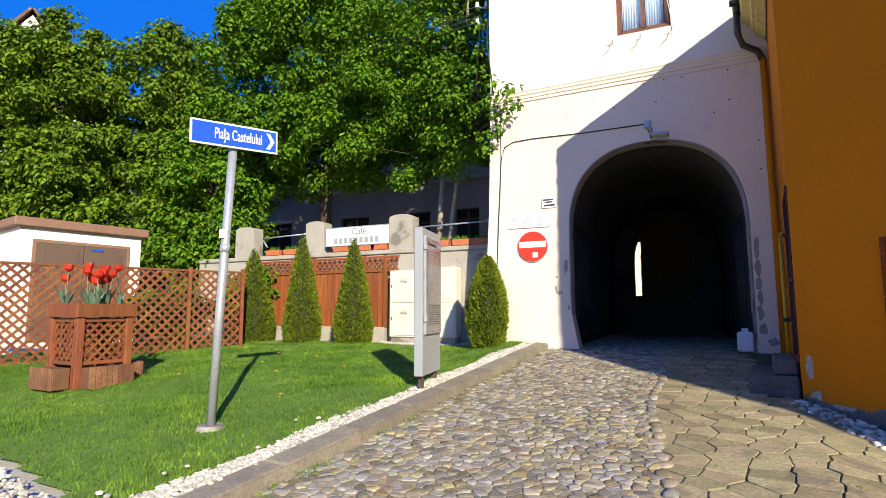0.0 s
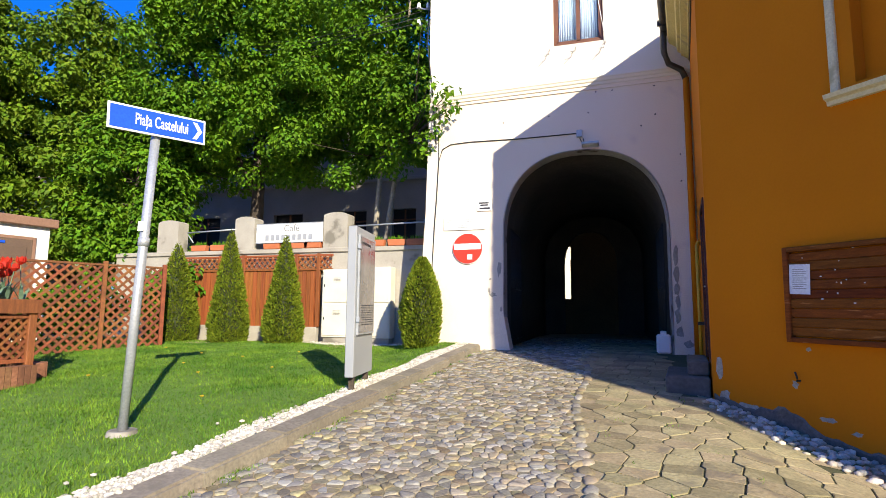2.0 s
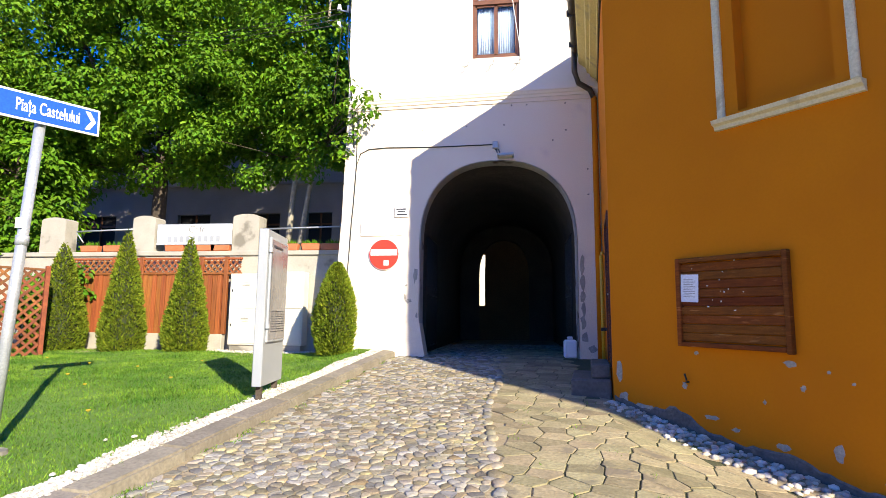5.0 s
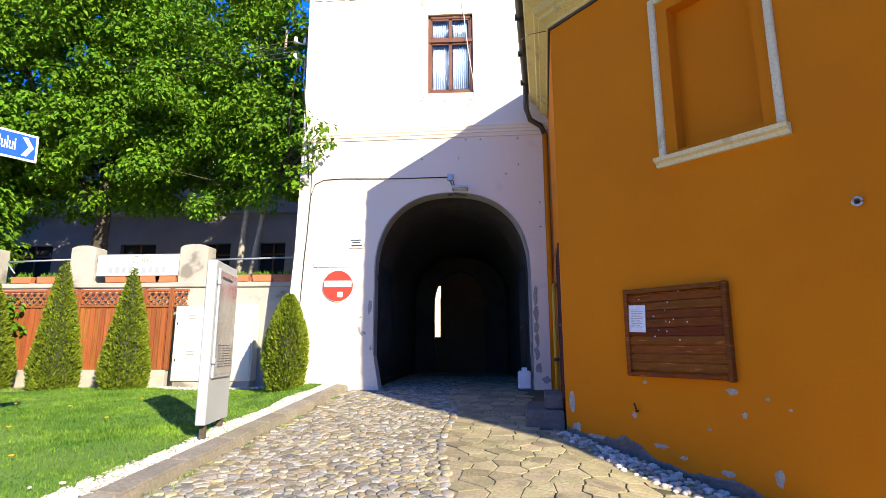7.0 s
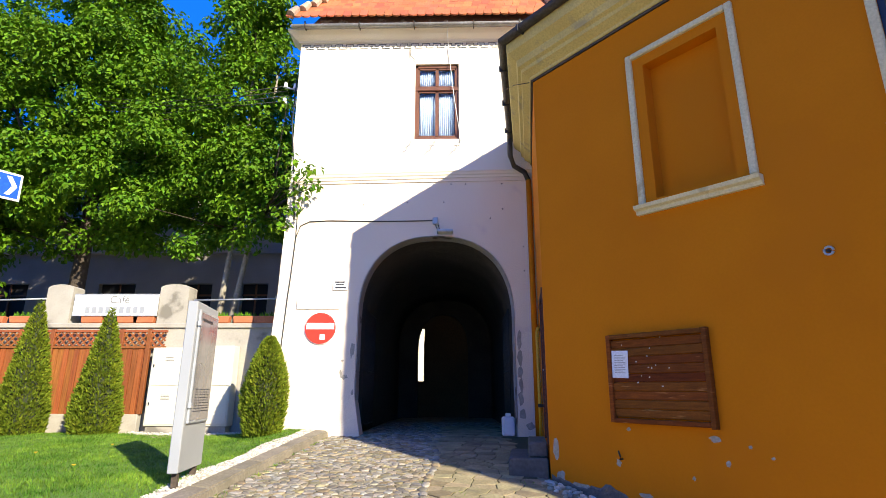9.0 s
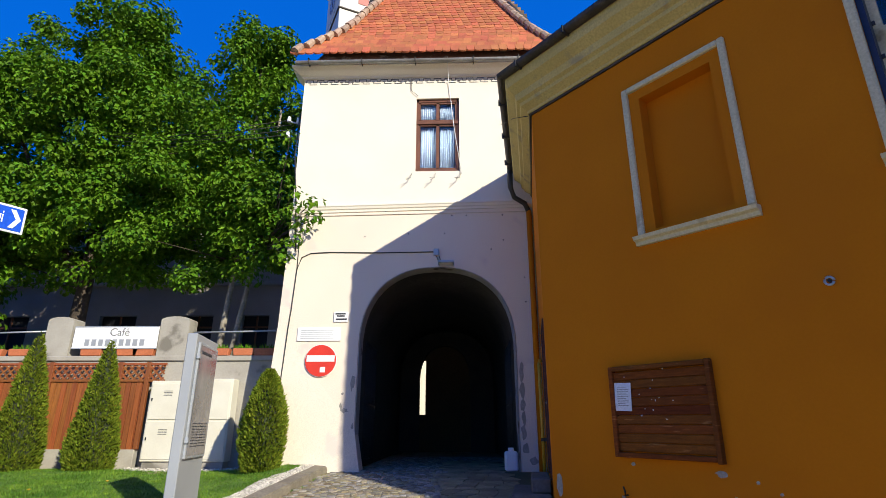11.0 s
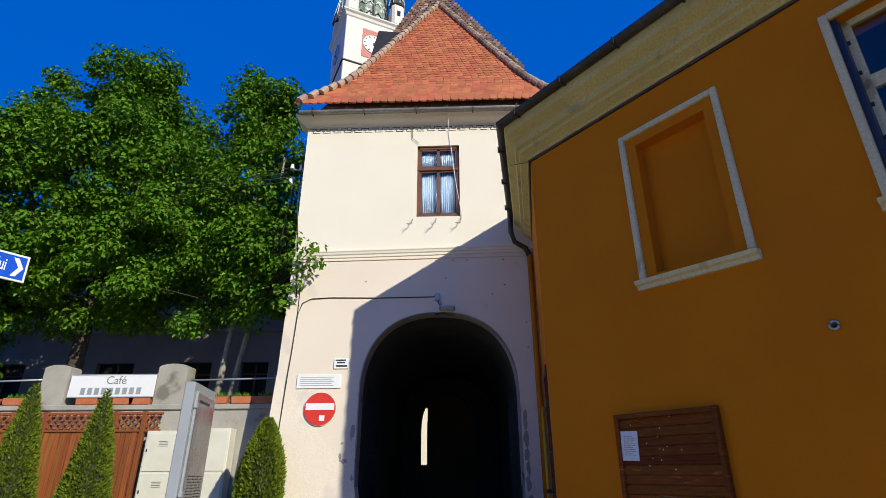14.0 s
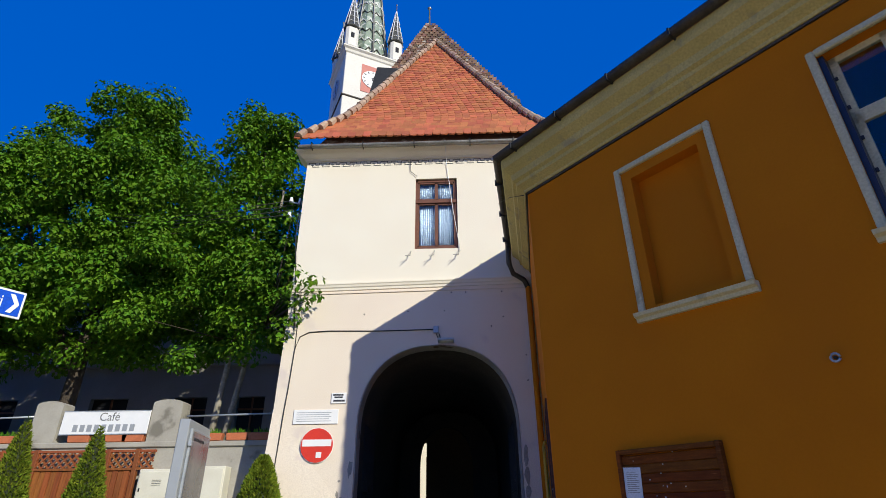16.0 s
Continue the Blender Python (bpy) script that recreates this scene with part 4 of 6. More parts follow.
moulded_frame("blind_window", NICHE, house, False)
w2 = moulded_frame("sash_window", SASH, house, True)
a, b, c, d = SASH
mid, tz = (a + b) / 2, c + (d - c) * 0.62
for x0, x1 in ((a + 0.05, mid), (mid, b - 0.05)):
    for z0, z1 in ((c, tz), (tz, d)):
        bm = bmesh.new()
        for q in ((x0, x0 + 0.07, z0, z1), (x1 - 0.07, x1, z0, z1), (x0, x1, z0, z0 + 0.07), (x0, x1, z1 - 0.07, z1)):
            add_box(bm, q[0], q[1], 0.14, 0.19, q[2], q[3])
        s = part("sash", bm, M_TRIM, w2)
        p = box("pane", M_GLASS, s, x0 + 0.07, x1 - 0.07, 0.16, 0.164, z0 + 0.07, z1 - 0.07)
        p.visible_shadow = False
for q in ((a + 0.002, a + 0.05, c + 0.002, d - 0.002), (b - 0.05, b - 0.002, c + 0.002, d - 0.002)):
    box("jamb_lining", M_BLUEROOM, w2, q[0], q[1], 0.021, 0.4, q[2], q[3])
for k in range(5):
    box("hinge", M_INK, w2, a + 0.045, a + 0.075, 0.125, 0.139, c + 0.25 + 0.36 * k, c + 0.29 + 0.36 * k)
# dark sheet painted as the room's lack of light
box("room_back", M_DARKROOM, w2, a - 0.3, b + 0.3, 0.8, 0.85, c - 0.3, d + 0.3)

# notice board
board = thing("notice_board", "dark varnished wooden notice board hung on the ochre wall", "notice board", HOUSE @ pose(1.582, -0.03, 0.92, 0, 0.4, 0))
for q in ((-0.59, -0.54, -0.48, 0.48), (0.54, 0.59, -0.495, 0.485), (-0.54, 0.54, 0.43, 0.48), (-0.54, 0.54, -0.48, -0.43)):
    box("frame_rail", M_BOARD, board, q[0], q[1], -0.05, 0.028, q[2], q[3], 0.006)
nb = 9
for k in range(nb):
    z0 = -0.42 + 0.84 * k / nb
    box("plank", M_BOARD, board, -0.55, 0.55, -0.012 - 0.006 * (k % 2), 0.02, z0 + 0.003, z0 + 0.84 / nb - 0.003, 0.004)
bm = bmesh.new()
for k in range(13):
    x, z = random.gauss(-0.12, 0.12), random.gauss(0.18, 0.12)
    add_box(bm, x, x + random.uniform(0.006, 0.02), -0.024, -0.019, z, z + random.uniform(0.005, 0.02), 0, pose(0, 0, 0, 0, random.uniform(-6, 6)))
tagged(part("paper_scrap", bm, M_PAPER, board, "torn white remains of posters"), kind="stuff")
pap = thing("paper_notice", "white printed sheet pinned to the notice board", "paper", HOUSE @ pose(1.15, -0.055, 1.073, 0, 3, 0))
box("sheet_of_paper", M_PAPER, pap, -0.105, 0.105, -0.003, 0.0, -0.15, 0.15)
for k in range(11):
    box("text_line", M_ZINC, pap, -0.07, 0.07 - 0.03 * (k % 3 == 0), -0.005, -0.0035, 0.095 - 0.019 * k, 0.1 - 0.019 * k)
ring = thing("wall_bolt", "small metal anchor bolt in the ochre wall", "bolt", HOUSE @ pose(3.31, 0, 1.95))
tube("eye_ring", M_GALV, ring, [(0.035 * math.cos(w), -0.03, 0.035 * math.sin(w)) for w in np.linspace(0, 6.0, 12)], 0.011, 6)
tube("shank", M_BLACK, ring, [(0, 0.02, 0), (0, -0.04, 0)], 0.014, 6)
hook = thing("iron_hook", "rusty iron hook low on the ochre wall", "hook", HOUSE @ pose(1.05, 0, 0.06))
tube("bent_rod", M_BLACK, hook, [(0, 0.02, 0), (0, -0.05, 0), (0.02, -0.07, 0.03), (0.0, -0.07, 0.09)], 0.01, 6)
tube("wire_sag", M_BLACK, thing("roof_wire", "thin wire slung under the house eaves", "wire"), [(1.50, -3.30, 5.22), (1.36, -2.6, 5.62), (1.22, -1.9, 5.93)], 0.006, 5)


def chip(x, z, w, h, seed):
    """A flake of missing paint, grey mortar showing."""
    r = random.Random(seed)
    n = 11
    V = [(0, -0.004, 0)]
    for k in range(n):
        q = 2 * math.pi * k / n
        e = r.uniform(0.6, 1.15)
        V.append((w / 2 * e * math.cos(q), -0.003, h / 2 * e * math.sin(q)))
    F = [(0, 1 + k, 1 + (k + 1) % n) for k in range(n)]
    ob = mesh("plaster_patch", V, F, M_MORTAR, house, "bare grey mortar where paint has flaked")
    ob.location = (x, 0.0, z)
    so = ob.modifiers.new("thickness", "SOLIDIFY")
    so.thickness = 0.004


for k, (x, z, w, h) in enumerate(((0.10, 0.10, 0.09, 0.32), (0.16, -0.22, 0.15, 0.16), (0.45, -0.30, 0.25, 0.12), (0.62, -0.36, 0.12, 0.1), (1.16, 0.38, 0.06, 0.05), (2.1, 0.33, 0.12, 0.06), (2.2, 0.12, 0.05, 0.07),
                                  (1.3, -0.28, 0.22, 0.06), (1.55, -0.36, 0.10, 0.05), (1.85, -0.05, 0.04, 0.05), (2.0, -0.44, 0.14, 0.08), (2.45, -0.40, 0.10, 0.16), (2.6, 0.2, 0.04, 0.03), (0.9, -0.42, 0.3, 0.08),
                                  (2.9, -0.55, 0.3, 0.15), (1.0, 0.02, 0.07, 0.08), (2.42, 0.28, 0.04, 0.04))):
    chip(x, z, w, h, k)
# bare, crumbled foot of the wall
V, F = [], []
for k in range(110):
    s0 = 0.02 + 0.065 * k
    p = HOUSE @ Vector((s0, 0, 0))
    g = gz(p.x, p.y)
    top = g + 0.07 + 0.16 * max(0.0, noise.noise((s0 * 1.7, 4.0, 1.0)) + 0.15) + 0.05 * noise.noise((s0 * 9.0, 2.0, 7.0))
    V += [(s0, -0.006, g - 0.15), (s0, -0.010 - 0.006 * (k % 2), top - 0.02), (s0, -0.001, top)]
    if k:
        a = 3 * k
        F += [(a - 3, a, a + 1, a - 2), (a - 2, a + 1, a + 2, a - 1)]
mesh("bare_wall_foot", V, F, M_FOOT, house, "dark bare mortar along the wall foot")
# steps at the door
for name, q in (("door_step", (0.05, 1.35, 0.02, 0.52, -0.5, -0.04)), ("door_step", (0.2, 1.3, 0.02, 0.27, -0.04, 0.14))):
    st = box(name, M_STEP, None, *q, 0.02)
    st.matrix_basis = SM
    tagged(st, "worn dark stone step below the red door", "step", "steps at the door")
can = thing("white_canister", "white plastic canister standing by the passage jamb", "canister", pose(1.36, 0.12, gz(1.3, 0)))
box("body", M_WHITE, can, -0.12, 0.12, -0.09, 0.09, 0.0, 0.34, 0.03)
box("neck", M_WHITE, can, -0.05, 0.05, -0.04, 0.04, 0.34, 0.40, 0.01)


# ---- terrace and cafe wall ----
WY = 1.12
tw = thing("terrace_wall", "aged concrete terrace wall with pillars and a coping", "wall")
box("wall_body", M_CONC, tw, -12.5, TL - 0.02, WY, WY + 0.3, -0.3, 2.10, 0.0)
box("coping", M_CONC, tw, -12.5, TL - 0.02, WY - 0.05, WY + 0.35, 2.10, 2.21, 0.015)
for x0, x1 in ((-11.12, -10.45), (-8.66, -8.08), (-6.12, -5.48)):
    bm = bmesh.new()
    n = 12
    V = [(x0, 2.205), (x1, 2.205), (x1, 3.0)] + [((x0 + x1) / 2 + (x1 - x0) / 2 * math.cos(w), 2.99 + 0.08 * math.sin(w)) for w in np.linspace(0.2, math.pi - 0.2, n)] + [(x0, 3.0)]
    f0 = bm.faces.new([bm.verts.new((x, WY - 0.02, z)) for x, z in V])
    ex = bmesh.ops.extrude_face_region(bm, geom=[f0])
    bmesh.ops.translate(bm, vec=(0, 0.36, 0), verts=[q for q in ex["geom"] if isinstance(q, bmesh.types.BMVert)])
    part("pillar", bm, M_CONC, tw)
tagged(box("terrace_floor", M_CONC, None, -30, TL - 0.02, WY + 0.35, 12, 1.9, 2.02), "concrete floor of the raised cafe terrace", "terrace", kind="structure")
rail = thing("terrace_rail", "dark iron hand rail along the terrace wall", "rail")
for x0, x1 in ((-10.2, -8.68), (-5.38, TL - 0.05)):
    tube("rail_tube", M_GALV, rail, [(x0, WY + 0.05, 2.72), (x1, WY + 0.05, 2.76)], 0.02)
tube("stay", M_GALV, rail, [(-10.2, WY + 0.05, 2.68), (-10.0, WY + 0.05, 2.45)], 0.015)
tube("post", M_GALV, rail, [(-3.5, WY - 0.02, 2.1), (-3.5, WY - 0.02, 2.75), (-3.55, WY + 0.05, 2.8)], 0.035)
cafe = thing("cafe_sign", "white cafe sign board with grey lettering", "sign", pose(-7.05, WY - 0.04, 2.60))
box("panel", M_WHITE, cafe, -0.935, 0.935, -0.03, 0.0, -0.24, 0.24, 0.006)
for q in ((-0.935, 0.935, 0.225, 0.245), (-0.935, 0.935, -0.245, -0.225)):
    box("edge", M_GALV, cafe, q[0], q[1], -0.036, -0.031, q[2], q[3])
lettering("word", "Café", 0.24, M_ZINC, cafe, pose(0.08, -0.032, 0.11, 90), "grey letters")
for k in range(9):
    x = -0.66 + 0.152 * k
    bm = bmesh.new()
    add_box(bm, x, x + 0.10, -0.036, -0.031, -0.18, -0.04)
    part("name_bar", bm, M_ALU, cafe, "plain grey bar in place of a letter")
for x in (-9.75, -9.15, -7.55, -6.75, -6.4, -4.75, -4.2, -3.75):
    tr = thing("flower_trough", "terracotta flower trough on the terrace coping", "flower trough", pose(x, WY + 0.02, 2.21), "troughs on the wall")
    bm = bmesh.new()
    add_box(bm, -0.24, 0.24, -0.08, 0.08, 0.0, 0.15, 0.012)
    for q in bm.verts:
        q.co.x *= 0.88 + 0.8 * q.co.z
    part("trough", bm, M_TERRA, tr)
    box("soil", M_SOIL, tr, -0.21, 0.21, -0.065, 0.065, 0.14, 0.156)
    V, F = [], []
    for k in range(26):
        a, x1, y1, h = random.uniform(0, 6.3), random.uniform(-0.2, 0.2), random.uniform(-0.06, 0.06), random.uniform(0.05, 0.13)
        V += [(x1 - 0.02, y1, 0.15), (x1 + 0.02, y1, 0.15), (x1 + 0.05 * math.cos(a), y1 + 0.05 * math.sin(a), 0.15 + h)]
        F.append((3 * k, 3 * k + 1, 3 * k + 2))
    mesh("plant", V, F, M_LEAF, tr)

# board fence below the terrace
FY = 1.0
bf = thing("board_fence", "orange stained board fence with lattice top on a concrete footing", "fence")
box("footing", M_CONC, bf, -10.6, -6.15, FY - 0.06, FY + 0.1, -0.3, 0.32, 0.01)
x, k = -10.5, 0
while x < -6.2:
    box("board", M_FENCE, bf, x + 0.005, x + 0.109, FY - 0.012 + 0.008 * (k % 2), FY + 0.01 + 0.008 * (k % 2), 0.32, 1.68)
    x += 0.115
    k += 1
for x in (-10.5, -8.95, -8.25, -6.75, -6.15):
    box("post", M_FENCE, bf, x - 0.045, x + 0.045, FY - 0.05, FY + 0.04, 0.32, 2.06, 0.006)
for z in (1.68, 2.02):
    box("rail_board", M_FENCE, bf, -10.5, -5.78, FY - 0.04, FY + 0.02, z - 0.025, z + 0.025, 0.004)


def lattice(parent, m, x0, x1, z0, z1, pitch, w, t, material):
    """Two layers of crossed diagonal slats, cut to the panel."""
    H = z1 - z0
    for layer, s in ((0, 1), (1, -1)):
        c = x0 - H
        while c < x1 + H:
            # points where the slat runs from (c, z0) to (c + s*H, z1)
            pts = [(c, z0), (c + s * H, z1)]
            (xa, za), (xb, zb) = pts
            ta, tb = 0.0, 1.0
            for lim, sign in ((x0, 1), (x1, -1)):
                fa, fb = sign * (xa - lim), sign * (xb - lim)
                if fa < 0 and fb < 0:
                    ta, tb = 1, 0
                elif fa < 0:
                    ta = max(ta, fa / (fa - fb))
                elif fb < 0:
                    tb = min(tb, fa / (fa - fb))
            if tb - ta > 0.03:
                p = (xa + (xb - xa) * ta, za + (zb - za) * ta)
                q = (xa + (xb - xa) * tb, za + (zb - za) * tb)
                ln, an = math.dist(p, q), math.atan2(q[1] - p[1], q[0] - p[0])
                ob = box("slat", material, parent, 0, ln, -t / 2 + layer * t, t / 2 + layer * t, -w / 2, w / 2, 0)
                ob.matrix_basis = m @ pose(p[0], 0, p[1], 0, -math.degrees(an), 0)
            c += pitch


lattice(bf, pose(0, FY - 0.02, 0), -10.5, -5.8, 1.705, 1.995, 0.15, 0.035, 0.008, M_FENCE)

# cable cabinet
for x0, x1, z1, nm in ((-5.93, -5.12, 1.66, 0), (-5.10, -4.22, 1.70, 1)):
    cab = thing("cable_cabinet", "beige electrical cabinet with upper and lower doors", "cabinet", pose(0, 0, 0), "electrical cabinets")
    box("body", M_CABINET, cab, x0, x1, 0.80, WY - 0.02, 0.10, z1, 0.012)
    for z0, z2 in ((0.14, 0.86), (0.90, z1 - 0.05)):
        dr = box("door", M_CABINET, cab, x0 + 0.03, x1 - 0.03, 0.782, 0.799, z0, z2, 0.006)
        for k in range(4):
            box("vent_slot", M_ZINC, dr, x0 + 0.30, x0 + 0.48, 0.778, 0.781, z2 - 0.16 - 0.03 * k, z2 - 0.15 - 0.03 * k)
        box("lock", M_BLACK, dr, x0 + 0.06, x0 + 0.085, 0.774, 0.781, (z0 + z2) / 2, (z0 + z2) / 2 + 0.06)
    box("plinth", M_CONC, cab, x0 + 0.04, x1 - 0.04, 0.84, WY - 0.04, -0.1, 0.10)


# ---- thuja shrubs ----
def thuja(x, y, h, r, lean, seed, bushy=False):
    rs = np.random.RandomState(seed)
    ob = thing("thuja_shrub", "dense green conical thuja shrub on the lawn edge" if not bushy else "bushy rounded thuja shrub beside the gate wall", "shrub", pose(x, y, gz(x, y) + 0.06 + LAWN_BUMP(x, y)), "thujas along the fence")
    prof = (lambda f: r * (1 - f) ** 0.75 * (0.75 + 0.25 * min(1, f * 6))) if not bushy else (lambda f: r * math.sqrt(max(0.0, 1 - (2 * max(f, 0.3) - 0.6) ** 2 / 1.96)) * (1 - 0.75 * max(0, f - 0.5) ** 1.2) * min(1, 0.75 + f))
    n = 16
    V, F = [], []
    for j in range(13):
        f = j / 12
        for k in range(n):
            a = 2 * math.pi * k / n
            q = prof(f) * 0.84 * (1 + rs.uniform(-0.06, 0.06))
            V.append((q * math.cos(a) + lean * f, q * math.sin(a), 0.05 + h * 0.97 * f))
    F = [(j * n + k, j * n + (k + 1) % n, (j + 1) * n + (k + 1) % n, (j + 1) * n + k) for j in range(12) for k in range(n)]
    # solid dark core behind the sprays, shade put into its colour
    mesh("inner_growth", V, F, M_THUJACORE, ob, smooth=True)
    cnt = 11000
    f = 1 - np.sqrt(rs.rand(cnt)) if not bushy else rs.rand(cnt) ** 1.15
    a = rs.rand(cnt) * 2 * np.pi
    rad = np.array([prof(q) for q in f]) * (0.86 + 0.22 * rs.rand(cnt) ** 2 + 0.05 * np.sin(5 * a + 9 * f))
    c = np.stack([rad * np.cos(a) + lean * f, rad * np.sin(a), 0.04 + h * f], 1)
    out = np.stack([np.cos(a), np.sin(a), np.full(cnt, 0.9)], 1) + rs.normal(0, 0.35, (cnt, 3))
    out /= np.linalg.norm(out, axis=1)[:, None]
    side = np.cross(out, rs.normal(0, 1, (cnt, 3)))
    side /= np.linalg.norm(side, axis=1)[:, None]
    L, w = rs.uniform(0.035, 0.07, cnt)[:, None], rs.uniform(0.011, 0.02, cnt)[:, None]
    P = np.stack([c - out * L * 0.3, c + side * w, c + out * L, c - side * w], 1).reshape(-1, 3)
    tagged(mesh("foliage", P, np.arange(4 * cnt).reshape(-1, 4), M_THUJA, ob), kind="stuff")
    tube("stem", M_BARK, ob, [(0, 0, -0.1), (lean * 0.3, 0, h * 0.3)], 0.04)


thuja(-9.55, 0.25, 2.36, 0.60, -0.06, 1)
thuja(-8.02, 0.25, 2.64, 0.50, -0.06, 2)
thuja(-6.56, 0.25, 2.42, 0.50, -0.02, 3)
thuja(-3.05, -0.48, 1.72, 0.38, 0.02, 4, True)


# ---- street sign, stele, planter ----
ss = thing("street_sign", "blue arrow sign with white lettering on a galvanised pole", "street sign", pose(-3.87, -6.35, gz(-3.9, -6.35) + 0.1))
bm = bmesh.new()
bmesh.ops.create_cone(bm, cap_ends=True, segments=16, radius1=0.155, radius2=0.12, depth=0.08, matrix=pose(0, 0, -0.01))
part("concrete_foot", bm, M_CONC, ss)
tube("pole", M_GALV, ss, [(0, 0, 0.0), (0.04, 0.016, 1.2), (0.1, 0.04, 2.82)], 0.042, 16)
tube("clamp", M_GALV, ss, [(0.06, 0.024, 1.72), (0.062, 0.025, 1.80)], 0.050, 16)
box("label_sticker", M_WHITE, ss, 0.035, 0.095, -0.032, -0.02, 1.86, 1.95)
SG = pose(0.10, 0.04, 2.905, 0, -1.5, 61)
pl = box("sign_plate", M_WHITE, ss, -0.435, 0.435, -0.075, -0.06, -0.125, 0.125, 0.004)
pl.matrix_basis = SG
fc = box("blue_face", M_BLUE, pl, -0.415, 0.415, -0.079, -0.0755, -0.105, 0.105)
lettering("letters", "Piața Castelului", 0.155, M_WHITE, fc, pose(0.03, -0.0815, 0.0, 90), "white condensed letters", 0.50, 0.002)
bm = bmesh.new()
v = [bm.verts.new((x, -0.0825, z)) for x, z in ((0.31, 0.085), (0.35, 0.085), (0.40, 0.0), (0.35, -0.085), (0.31, -0.085), (0.36, 0.0))]
f0 = bm.faces.new(v)
ex = bmesh.ops.extrude_face_region(bm, geom=[f0])
bmesh.ops.translate(bm, vec=(0, 0.003, 0), verts=[q for q in ex["geom"] if isinstance(q, bmesh.types.BMVert)])
part("arrow", bm, M_WHITE, fc, "white chevron arrow")
for z in (-0.06, 0.06):
    box("sign_bracket", M_GALV, pl, -0.05, 0.05, -0.06, 0.04, z - 0.015, z + 0.015)

st = thing("info_stele", "tall grey metal information stele with a glazed map panel", "information stele", pose(-2.65, -3.99, gz(-2.65, -3.99) + 0.08, 0, 0, 99))
box("slab", M_ALU, st, -0.42, 0.42, -0.055, 0.055, 0.16, 2.0, 0.008)
for x in (-0.30, 0.30):
    box("leg", M_BARK, st, x - 0.03, x + 0.03, -0.03, 0.03, -0.1, 0.16)
fr = box("panel_frame", M_GALV, st, -0.36, 0.36, -0.085, -0.056, 0.66, 1.91, 0.006)
box("map_panel", M_PANEL, fr, -0.33, 0.33, -0.089, -0.086, 0.69, 1.88)
for z in (0.85, 1.75):
    box("hinge", M_GALV, fr, -0.385, -0.34, -0.10, -0.06, z - 0.03, z + 0.03, 0.005)
for k in range(4):
    for j in range(9):
        box("text_line", M_INK, fr, -0.26 + 0.14 * k, -0.15 + 0.14 * k, -0.0925, -0.0895, 0.78 + 0.03 * j, 0.79 + 0.03 * j)
box("title_strip", M_INK, fr, -0.28, 0.10, -0.0925, -0.0895, 1.79, 1.82)

PT = pose(-7.50, -5.20, gz(-7.35, -5.3) + 0.1, 0, 0, 84) @ Matrix.Diagonal((1, 1, 1.05, 1))
pn = thing("planter", "wooden two-tier planter with lattice panels and red tulips", "planter", PT)
S = 0.335
for sx in (-S, S):
    for sy in (-S, S):
        box("post", M_PLANTER, pn, sx - 0.05, sx + 0.05, sy - 0.05, sy + 0.05, -0.1, 0.95, 0.008)
for q in ((-S - 0.08, S + 0.08, -S - 0.08, -S - 0.05), (-S - 0.08, S + 0.08, S + 0.05, S + 0.08), (-S - 0.08, -S - 0.05, -S - 0.05, S + 0.05), (S + 0.05, S + 0.08, -S - 0.05, S + 0.05)):
    box("top_board", M_PLANTER, pn, *q, 0.92, 1.10, 0.006)
box("soil", M_SOIL, pn, -S, S, -S, S, 1.0, 1.06)
for ang in (0, 90, 180, 270):
    R = pose(0, 0, 0, 0, 0, ang)
    for z in (0.32, 0.88):
        b = box("panel_rail", M_PLANTER, pn, -S, S, -S - 0.025, -S + 0.02, z - 0.025, z + 0.025, 0.004)
        b.matrix_basis = R
    lattice(pn, R @ pose(0, -S, 0), -S + 0.03, S - 0.03, 0.34, 0.86, 0.125, 0.034, 0.008, M_PLANTER)
    lb = box("low_trough", M_OLDWOOD, pn, -0.30, 0.30, -S - 0.27, -S - 0.055, 0.0, 0.27, 0.01)
    lb.matrix_basis = R
    for k in range(8):
        b = box("trough_board", M_OLDWOOD, lb, -0.30 + 0.075 * k + 0.003, -0.30 + 0.075 * k + 0.072, -S - 0.288, -S - 0.271, 0.0, 0.28, 0.003)


